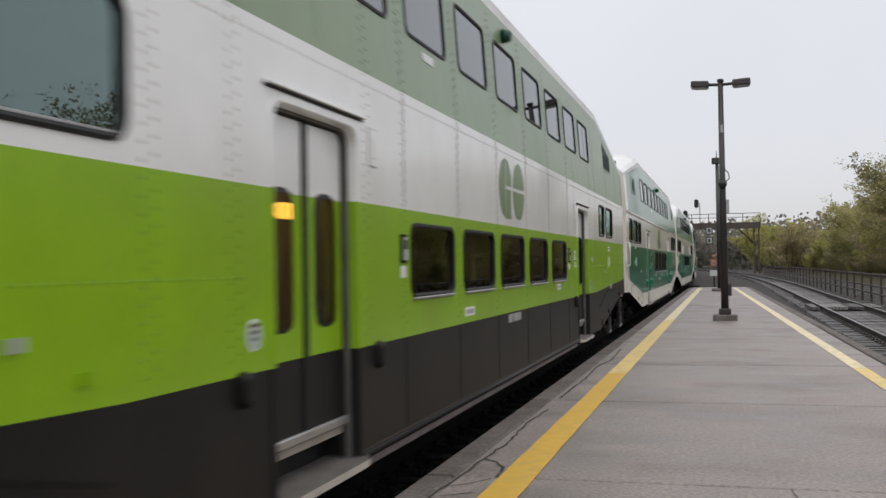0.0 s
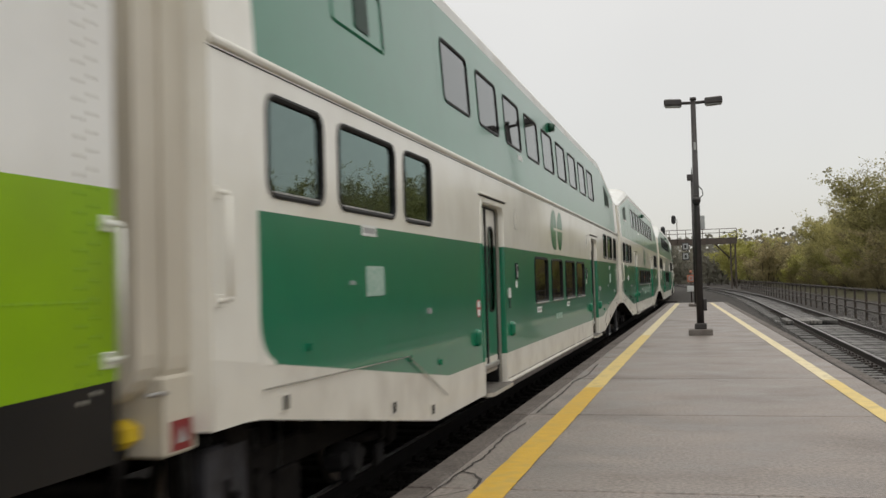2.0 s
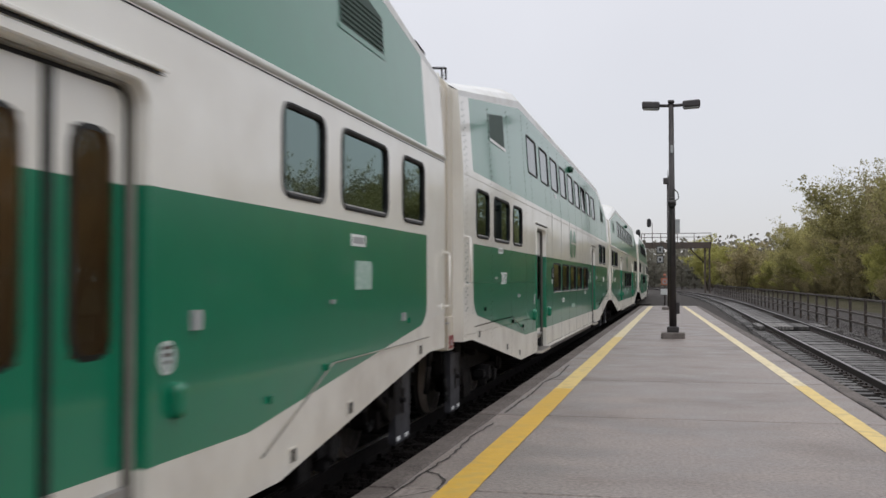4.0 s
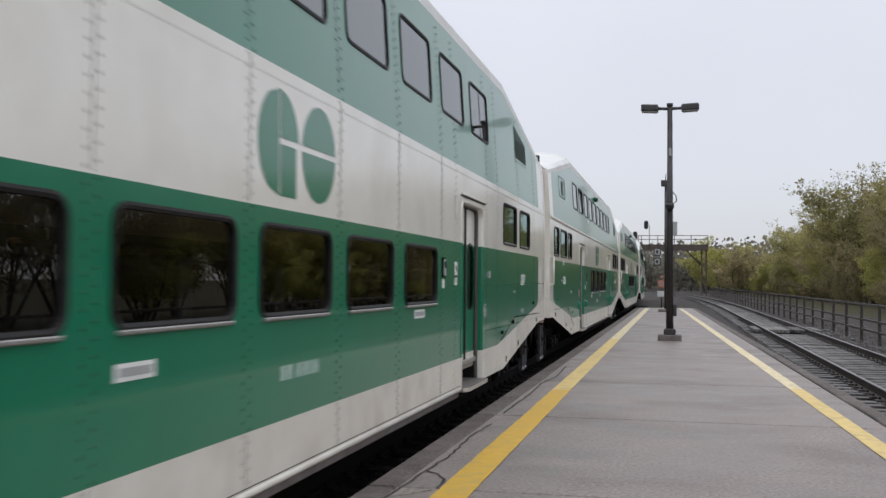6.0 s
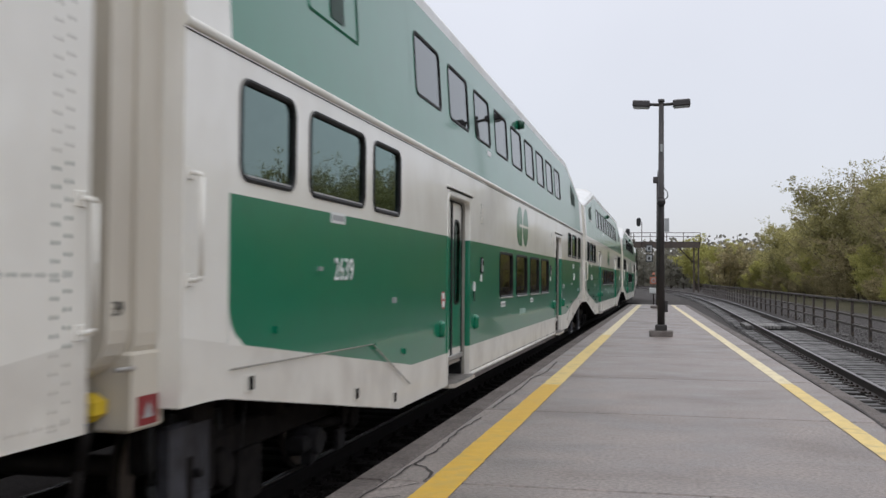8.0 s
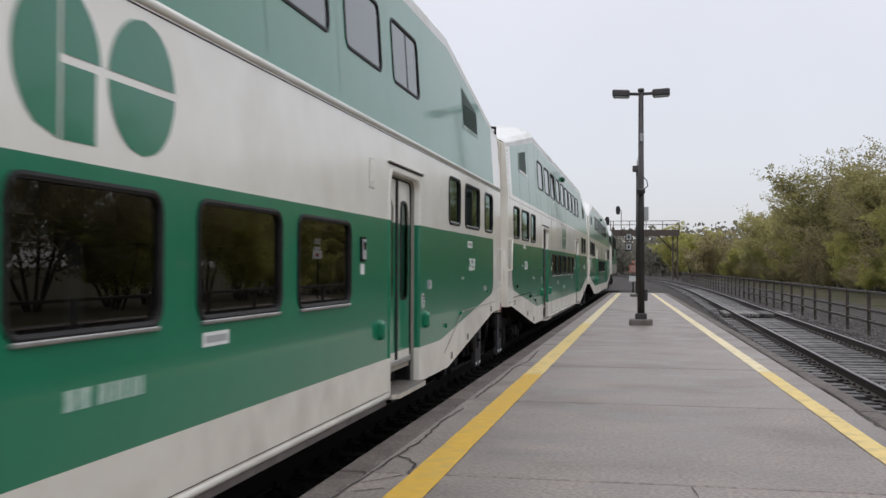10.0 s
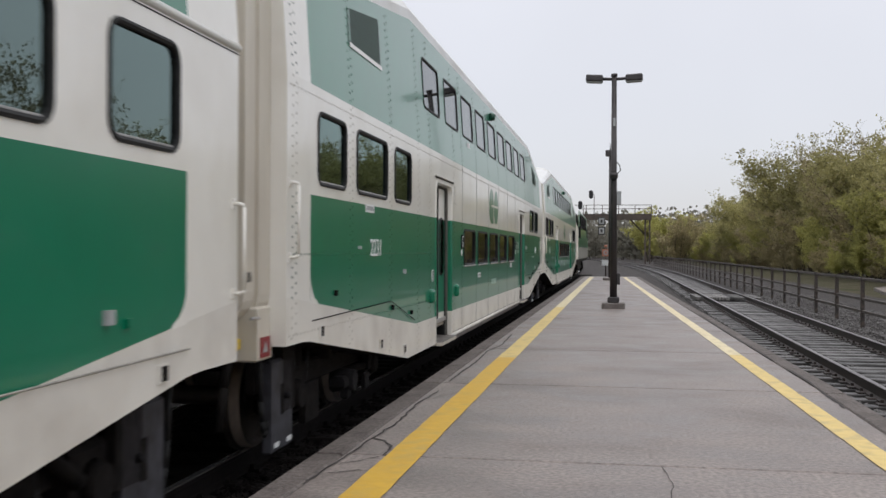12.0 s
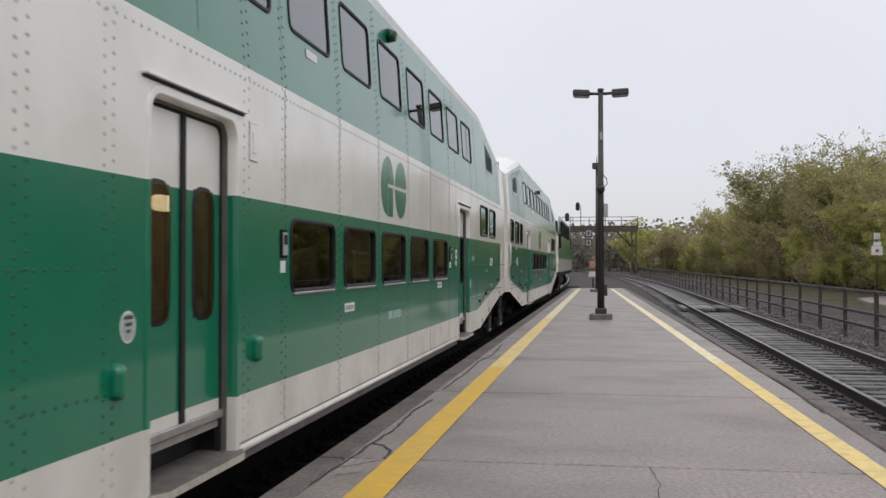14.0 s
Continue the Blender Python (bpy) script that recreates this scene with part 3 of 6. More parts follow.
# ---- platform and lineside things ----
def build_lamp_post():
    root = thing("lamp_post", "dark brown twin-headed platform lamp post on concrete footing", "lamp post", "platform lamp posts", pose(-0.12, 26.9, 0))
    b = Build()
    ring = rounded(-0.30, 0.30, -0.30, 0.30, 0.05)
    for k in range(len(ring)):
        a, c = ring[k], ring[(k + 1) % len(ring)]
        b.face([(*a, 0), (*c, 0), (*c, 0.13), (*a, 0.13)], KERB)
        b.face([(*a, 0.13), (*c, 0.13), (c[0] * 0.95, c[1] * 0.95, 0.15), (a[0] * 0.95, a[1] * 0.95, 0.15)], KERB)
    b.face([(p[0] * 0.95, p[1] * 0.95, 0.15) for p in ring], KERB)
    part("footing", b, root, "grey concrete footing")
    b = Build()
    b.box(-0.15, 0.15, -0.15, 0.15, 0.15, 0.30, POLE, 0.02)
    part("base_cover", b, root)
    b = Build()
    b.tube((0, 0, 0.30), (0, 0, 6.05), 0.098, 0.066, POLE, 12)
    b.tube((0, 0, 6.05), (0, 0, 6.12), 0.085, 0.085, POLE, 12)
    part("pole", b, root)
    for s in (-1, 1):
        b = Build()
        tilt = pose(0, 0, 5.98, 0, -3 * s, 0)
        b.tube(tilt @ Vector((s * 0.05, 0, 0)), tilt @ Vector((s * 0.32, 0, 0.0)), 0.04, 0.04, POLE, 8)
        part("arm", b, root)
        b = Build()
        m = tilt @ pose(s * 0.51, 0, 0)
        b.box(-0.22, 0.22, -0.19, 0.19, -0.09, 0.08, POLE, 0.03, m)
        b.box(-0.19, 0.19, -0.15, 0.15, -0.105, -0.092, LABEL_GREY, 0, m)
        part("lamp_head", b, root)
    # camera dome on its bracket with a bent cable
    b = Build()
    b.box(-0.07, 0.07, -0.2, -0.08, 3.45, 3.6, POLE, 0.015)
    b.tube((0.0, -0.22, 3.52), (0.0, -0.22, 3.40), 0.11, 0.11, POLE, 12)
    b.tube((0.0, -0.22, 3.40), (0.0, -0.22, 3.31), 0.11, 0.05, RUBBER, 12)
    part("camera_dome", b, root)
    b = Build()
    b.path([(0.06, -0.1, 3.82), (0.15, -0.12, 3.72), (0.17, -0.14, 3.58), (0.08, -0.18, 3.5)], 0.012, RUBBER)
    part("cable", b, root)
    b = Build()
    b.box(-0.02, 0.04, -0.115, -0.10, 4.75, 4.95, LABEL_GREY)
    part("plate", b, root, "small pale number plate")
    b = Build()
    b.box(0.09, 0.17, -0.06, 0.06, 0.62, 0.92, POLE, 0.01)
    part("junction_box", b, root)
    # far sign post
    post = thing("sign_post", "slim dark post with white platform signs", "sign post", at=pose(-0.42, 53.2, 0))
    b = Build()
    b.box(-0.38, 0.38, -0.38, 0.38, 0, 0.14, KERB, 0.03)
    part("footing", b, post)
    b = Build()
    b.tube((0, 0, 0.14), (0, 0, 6.45), 0.10, 0.085, POLE, 10)
    part("pole", b, post)
    b = Build()
    b.box(-0.26, 0.10, -0.14, 0.14, 6.4, 6.72, POLE, 0.03)
    b.tube((-0.02, 0, 6.72), (-0.02, 0, 7.1), 0.03, 0.01, POLE, 6)
    part("head", b, post)
    b = Build()
    b.box(0.32, 0.55, -0.05, 0.05, 3.9, 4.6, LABEL_GREY, 0.02)
    b.tube((0, 0, 4.3), (0.32, 0, 4.3), 0.02, 0.02, POLE, 6)
    part("loudspeaker", b, post)
    for z in (3.05, 2.55):
        b = Build()
        b.box(-0.62, -0.27, -0.03, 0.0, z - 0.2, z + 0.2, SIGNAL, 0.01)
        b.box(-0.58, -0.31, -0.045, -0.031, z - 0.15, z + 0.15, LABEL_GREY, 0.005)
        b.box(-0.50, -0.40, -0.052, -0.046, z - 0.08, z + 0.08, SIGNAL)
        part("sign_panel", b, post, "white sign panel with a dark mark")
    b = Build()
    b.tube((-0.22, -0.02, 3.1), (0, -0.02, 3.1), 0.02, 0.02, POLE, 6)
    part("bracket", b, post)


def build_round_sign():
    root = thing("stop_marker", "faded orange and white marker on a short grey post", "sign", at=pose(-0.88, 72.0, -0.5))
    b = Build()
    b.tube((0, 0, 0), (0, 0, 2.4), 0.05, 0.05, GANTRY, 8)
    part("post", b, root)
    b = Build()
    b.box(-0.25, 0.25, -0.08, -0.055, 1.65, 2.15, ORANGE, 0.02)
    b.tube((0, -0.085, 1.9), (0, -0.10, 1.9), 0.17, 0.17, LABEL_GREY, 20)
    b.tube((0, -0.101, 1.9), (0, -0.11, 1.9), 0.09, 0.09, ORANGE, 20)
    part("disc", b, root, "faded orange plate with a white ring")
    b = Build()
    b.tube((0, 0, 2.2), (0, 0, 2.45), 0.04, 0.04, ORANGE, 8)
    b.box(-0.10, 0.10, -0.08, 0.08, 2.28, 2.42, ORANGE, 0.03)
    part("lantern", b, root)
    b = Build()
    b.box(-0.28, 0.28, -0.08, -0.055, 1.0, 1.4, LABEL, 0.02)
    part("plate", b, root, "plain white plate")


def build_gantry():
    root = thing("signal_gantry", "rusty steel signal bridge over the tracks", "signal gantry", at=pose(0, 165, 0))
    b = Build()
    for dx in (-0.35, 0.35):
        b.box(4.5 + dx - 0.12, 4.5 + dx + 0.12, -0.3, 0.3, -0.5, 7.4, GANTRY, 0.02)
    for k in range(7):
        z = -0.1 + k
        b.tube((4.2, 0, z), (4.8, 0, z + 0.9), 0.05, 0.05, GANTRY, 6)
    part("leg", b, root)
    b = Build()
    for dx in (-0.35, 0.35):
        b.box(-15.0 + dx - 0.12, -15.0 + dx + 0.12, -0.3, 0.3, -0.5, 7.4, GANTRY, 0.02)
    part("leg", b, root)
    b = Build()
    b.box(-15.4, 5.1, -0.7, 0.7, 6.85, 7.2, GANTRY, 0.03)
    b.box(-15.4, 5.1, -0.75, -0.65, 6.5, 7.5, GANTRY, 0.02)
    part("beam", b, root)
    b = Build()
    for z in (8.3, 8.9):
        b.tube((-15.4, -0.7, z), (5.1, -0.7, z), 0.05, 0.05, GANTRY, 6)
    for i in range(9):
        x = -15.4 + i * 20.5 / 8
        b.tube((x, -0.7, 7.2), (x, -0.7, 8.9), 0.06, 0.06, GANTRY, 6)
    part("railing", b, root)
    for sgn, x in ((-1, 4.0), (1, -14.5)):
        b = Build()
        b.tube((x, 0, 4.3), (x + sgn * 2.4, 0, 6.8), 0.12, 0.12, GANTRY, 6)
        part("brace", b, root)
    for x, z in ((-4.4, 10.6), (-6.1, 8.9)):
        b = Build()
        b.tube((x + 0.5, -0.8, 6.7), (x + 0.5, -0.8, z), 0.06, 0.06, GANTRY, 6)
        b.tube((x + 0.5, -0.8, z), (x, -0.8, z), 0.05, 0.05, GANTRY, 6)
        m = pose(x, -0.85, z)
        pts = rounded(-0.34, 0.34, -0.68, 0.68, 0.33)
        for q in range(len(pts)):
            a, c = pts[q], pts[(q + 1) % len(pts)]
            b.face([m @ Vector((a[0], 0, a[1])), m @ Vector((c[0], 0, c[1])), m @ Vector((c[0], 0.1, c[1])), m @ Vector((a[0], 0.1, a[1]))], SIGNAL)
        b.face([m @ Vector((p[0], 0, p[1])) for p in pts], SIGNAL)
        for k in (-0.4, 0, 0.4):
            b.tube(m @ Vector((0, -0.22, k)), m @ Vector((0, 0, k)), 0.14, 0.14, SIGNAL, 10)
        part("signal_head", b, root, "black three-lamp signal head")


def build_fence():
    root = thing("lineside_fence", "long low rusty steel post-and-rail fence beside the track", "fence")
    posts = Build()
    h = 1.18
    posts.box(-0.045, 0.045, -0.045, 0.045, -0.25, h, FENCE, 0.008)
    pm = posts.mesh("post")
    y = 2.6
    ys = []
    while y < 150:
        ys.append(y)
        y += 3.1
    for v in ys:
        part("post", pm, root, at=pose(6.15 + bend(v) * 0.4, v, -0.32, 0, 0, heading(v)))
    rm = Build()
    rm.box(-0.03, 0.03, -1.53, 1.53, -0.035, 0.035, FENCE, 0.006)
    me = rm.mesh("rail")
    for v, w in zip(ys, ys[1:]):
        for z in (h - 0.05, 0.62, 0.30):
            c = (v + w) / 2
            part("rail", me, root, at=pose(6.15 + bend(c) * 0.4, c, -0.32 + z, 0, 0, 0.5 * heading(c)))
    # mesh panels of the far stretch
    b = Build()
    for v, w in zip(ys, ys[1:]):
        if v > 55:
            n = 12
            for k in range(n):
                yy = v + (w - v) * k / n
                xx = 6.15 + bend(yy) * 0.4
                b.face([(xx, yy, -0.3), (xx, yy + 0.05, -0.3), (xx, yy + 0.05, h - 0.4), (xx, yy, h - 0.4)], FENCE)
    part("pickets", b, root)["kind"] = "stuff"


def build_path_and_sign():
    b = Build()
    line = [(-20, 0), (0, 0), (20, 0), (40, 0), (54, 0.2), (60, 1.2), (65, 3.6), (69, 7.0), (72, 12.0)]
    for (y0, d0), (y1, d1) in zip(line, line[1:]):
        b.face([(12.9 + d0, y0, -0.50), (14.7 + d0, y0, -0.50), (14.7 + d1, y1, -0.50), (12.9 + d1, y1, -0.50)], CONCRETE)
        for e in (12.85, 14.65):
            b.face([(e + d0, y0, -0.47), (e + 0.1 + d0, y0, -0.47), (e + 0.1 + d1, y1, -0.47), (e + d1, y1, -0.47)], KERB)
            b.face([(e + d0, y0, -0.7), (e + d0, y0, -0.47), (e + d1, y1, -0.47), (e + d1, y1, -0.7)], KERB)
    tagged(part("path", b), "pale asphalt path behind the lineside fence", "path", kind="structure")
    root = thing("mile_sign", "slim post with small white number and warning panels", "sign", at=pose(15.1, 60.0, -0.55))
    b = Build()
    b.tube((0, 0, 0), (0, 0, 3.75), 0.04, 0.035, FENCE, 8)
    part("post", b, root)
    b = Build()
    b.box(-0.17, 0.17, -0.06, -0.035, 3.42, 3.74, LABEL, 0.01)
    part("number_plate", b, root, "small white plate reading 12")
    text_part("12", root, SIGNAL, 0.26, pose(0, -0.064, 3.49, 90, 0, 0), center=True)
    b = Build()
    b.box(-0.20, 0.20, -0.06, -0.035, 3.02, 3.24, LABEL, 0.01)
    part("plate", b, root)
    b = Build()
    b.box(-0.30, 0.30, -0.06, -0.035, 2.50, 3.0, LABEL, 0.01)
    b.tube((0, -0.061, 2.75), (0, -0.066, 2.75), 0.10, 0.10, RED_FADED, 16)
    part("warning_plate", b, root, "white plate with a red mark")


def text_part(words, parent, mat_, size, at, center=False):
    c = bpy.data.curves.new("lettering", "FONT")
    c.body, c.size, c.extrude = words, size, 0.002
    if center:
        c.align_x = "CENTER"
    tmp = bpy.data.objects.new("lettering", c)
    me = bpy.data.meshes.new_from_object(tmp)
    bpy.data.objects.remove(tmp)
    me.materials.clear()
    me.materials.append(mat_)
    return part("lettering", me, parent, at=at)


# ---- trees ----
def tree_mesh(seed, height, leaf, bare, spread=0.5, leaves=3600, size=0.11):
    rnd = random.Random(seed)
    wood, crown = Build(), Build()
    tips = []

    def grow(p, d, r, length, level):
        n = 3
        for step in range(n):
            d2 = (d + Vector((rnd.uniform(-1, 1), rnd.uniform(-1, 1), rnd.uniform(-0.2, 0.5))) * (0.10 + 0.06 * level)).normalized()
            q = p + d2 * length / n
            r2 = r * 0.80
            wood.tube(p, q, r, r2, BARK, 6 if level < 2 else 3, False)
            tips.append(q)
            if level < 3:
                for _ in range(2):
                    a = rnd.uniform(0, 6.28)
                    side = Vector((math.cos(a), math.sin(a), rnd.uniform(-0.1, 0.7))).normalized()
                    if rnd.random() < 0.85:
                        grow(q, (d2 * 0.55 + side * (0.5 + spread)).normalized(), r2 * rnd.uniform(0.4, 0.6), length * rnd.uniform(0.42, 0.62), level + 1)
            p, d, r = q, d2, r2
    for k in range(5):
        a = k * 1.257 + rnd.uniform(-0.4, 0.4)
        lean = rnd.uniform(0.12, 0.5)
        grow(Vector((math.cos(a) * 0.25, math.sin(a) * 0.25, -0.3)), Vector((math.cos(a) * lean, math.sin(a) * lean, 1)).normalized(), height * 0.012, height * rnd.uniform(0.55, 0.86), 1)
    tips = [(t, 0) for t in tips if t.z > 0.3]
    fine = []
    for t, _ in tips:
        for _ in range(2):
            d = Vector((rnd.gauss(0, 1), rnd.gauss(0, 1), rnd.uniform(-0.2, 1.3))).normalized()
            e = t + d * rnd.uniform(0.3, 0.7)
            wood.tube(t, e, 0.014, 0.006, BARK, 3, False)
            fine += [(e, 0), (t.lerp(e, 0.6), 0)]
    low = [t for t in tips if t[0].z < height * 0.3]
    tips = tips + fine
    tips += low
    k = crown.mat(leaf)
    for _ in range(leaves):
        t, level = rnd.choice(tips)
        c = t + Vector((rnd.gauss(0, 1), rnd.gauss(0, 1), rnd.gauss(0, 0.8))) * height * (0.040 if t.z < height * 0.55 else 0.021)
        if rnd.random() < bare * (c.z / height) ** 2:
            continue
        s = size * rnd.uniform(0.6, 1.5)
        q = Euler((rnd.random() * 6, rnd.random() * 6, rnd.random() * 6)).to_matrix()
        i = len(crown.v)
        for u, v in ((-0.75, -0.8), (0.8, -0.5), (0.1, 1.3)):
            crown.v.append(tuple(c + q @ Vector((u * s, v * s, 0))))
        crown.f.append((i, i + 1, i + 2))
        crown.m.append(k)
        crown.smooth.append(False)
    return wood.mesh("trunk"), crown.mesh("crown")


def stand_height(y):
    """How tall the row of trees stands along the line."""
    rows = [(-20, 9.4), (30, 9.6), (60, 9.8), (78, 10.4), (90, 11.2), (98, 14.0), (108, 15.0), (118, 13.2), (130, 11.6), (150, 11.0), (168, 9.8), (182, 7.9), (196, 7.2), (240, 8.8), (300, 11.5), (420, 14.0)]
    for (a, ha), (b, hb) in zip(rows, rows[1:]):
        if y <= b:
            return ha + (hb - ha) * max(0.0, (y - a) / (b - a))
    return rows[-1][1]


def build_trees():
    kinds = []
    for seed, h, leaf, bare, spread, label in (
            (1, 12, LEAF_OLIVE, 0.5, 0.40, "tall spring tree in thin olive leaf"), (2, 11, LEAF_OLIVE, 0.3, 0.5, "broad spring tree in olive-green leaf"),
            (3, 8, LEAF_YELLOW, 0.2, 0.55, "low willow-like tree in yellow-green leaf"), (4, 12, LEAF_BROWN, 0.6, 0.4, "tall half-bare tree with brown buds"),
            (5, 6, LEAF_BROWN, 0.2, 0.65, "low brownish thicket tree"), (6, 10, LEAF_OLIVE, 0.35, 0.5, "dense olive spring tree")):
        w, c = tree_mesh(seed, h, leaf, bare, spread, 24000 if h > 7 else 11000, 0.094)
        root = thing("tree", label, "tree", "trees along the line", pose(0, 0, -300))
        part("trunk", w, root)
        part("crown", c, root)
        top = sorted(v.co.z for v in c.vertices)[int(0.996 * len(c.vertices))]
        kinds.append((root, top))
    rnd = random.Random(33)
    used = set()
    y = 16.0
    while y < 330:
        tall = stand_height(y)
        x = 21.0 + 0.45 * bend(y) * (y > 120)
        i = rnd.choice((0, 1, 1, 3, 5, 5, 0)) if y > 60 else rnd.choice((0, 3, 3, 0, 1))
        place_tree(kinds, used, i, x + rnd.uniform(-1, 1.5), y, tall * rnd.uniform(0.86, 1.04), rnd.uniform(0, 360))
        if rnd.random() < 0.7 and 40 < y < 240:
            place_tree(kinds, used, rnd.choice((4, 4, 2, 2)), x - 1.8 + rnd.uniform(-0.5, 0.8), y + 2.6, rnd.uniform(4.2, 6.4), rnd.uniform(0, 360))
        if 60 < y < 200:
            place_tree(kinds, used, rnd.choice((4, 4, 2)), x - 2.8 + rnd.uniform(-0.5, 0.5), y + rnd.uniform(0, 4), rnd.uniform(2.4, 3.8), rnd.uniform(0, 360))
        if y > 78 and rnd.random() < 0.25:
            place_tree(kinds, used, rnd.choice((0, 3, 1)), x + 5 + rnd.uniform(-1, 1.5), y + 2, tall * rnd.uniform(0.95, 1.08), rnd.uniform(0, 360))
        y += (5.2 if y < 200 else 7.5) + rnd.uniform(-0.8, 0.8)
    place_tree(kinds, used, 2, 6.0, 205, 10.4, 40)
    place_tree(kinds, used, 2, 8.5, 190, 9.0, 140)
    place_tree(kinds, used, 4, 10.5, 185, 8.6, 10)


def place_tree(kinds, used, i, x, y, tall, turn):
    root, top = kinds[i]
    s = tall / top
    m = pose(x, y, -0.6, 0, 0, turn)
    if i not in used:
        used.add(i)
        root.matrix_basis = m @ Matrix.Diagonal((s, s, s, 1))
    else:
        copy_thing(root, m).scale = (s, s, s)


def build_far_woods():
    rnd = random.Random(8)
    b = Build()
    k = b.mat(LEAF_GREY)
    kb = b.mat(BARK)
    for _ in range(520):
        side = rnd.random()
        y = rnd.uniform(230, 420)
        x = rnd.uniform(-150, 60) if side < 0.75 else rnd.uniform(-60, -30)
        if abs(x - bend(y) - LEFT_X - 4) < 9:
            continue
        h = rnd.uniform(7, 12) * (1 + (y - 230) / 500)
        b.tube((x, y, -1), (x, y, h * 0.7), 0.18, 0.06, BARK, 4, False)
        for _ in range(170):
            c = Vector((x + rnd.gauss(0, 0.17) * h, y + rnd.gauss(0, 0.17) * h, h * min(1.0, abs(rnd.gauss(0.42, 0.27)))))
            s = rnd.uniform(0.3, 0.7)
            q = Euler((rnd.random() * 6, rnd.random() * 6, rnd.random() * 6)).to_matrix()
            i = len(b.v)
            for u, v in ((-0.6, -1), (0.7, -0.5), (0.5, 1), (-0.7, 0.4)):
                b.v.append(tuple(c + q @ Vector((u * s, v * s, 0))))
            b.f.append((i, i + 1, i + 2, i + 3))
            b.m.append(k)
            b.smooth.append(False)
    tagged(part("far_woods", b), "hazy grey-green woods beyond the bend", "woods", kind="stuff")


# ---- the train ----
SIDE = 1.435            # half the body's width
BELT, UBELT = 2.09, 2.96


def side_x(z):
    return SIDE if z <= UBELT else SIDE - (z - UBELT) * 0.065


def roof_top(y):
    return 4.82 - max(0.0, -7.6 - y) * 0.172 - max(0.0, y - 8.4) * 0.213


def skirt_z(y):
    a = abs(y)
    return 0.42 if a < 8.05 else min(0.95, 0.42 + (a - 8.05) * 0.138)


def green_z(y, low):
    a = abs(y)
    return low if a < 7.6 else low + (a - 7.6) * (0.11 if low < 1 else 0.03)


class Livery:
    def __init__(self, lower, mid, belt, upper, low_z, edge_y, end):
        self.lower, self.mid, self.belt, self.upper, self.low_z, self.edge_y, self.end = lower, mid, belt, upper, low_z, edge_y, end


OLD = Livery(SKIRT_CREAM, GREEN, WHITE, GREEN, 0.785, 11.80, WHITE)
FRESH = Livery(GRAPHITE, LIME, NEWWHITE, SAGE, 1.14, 13.5, NEWWHITE)


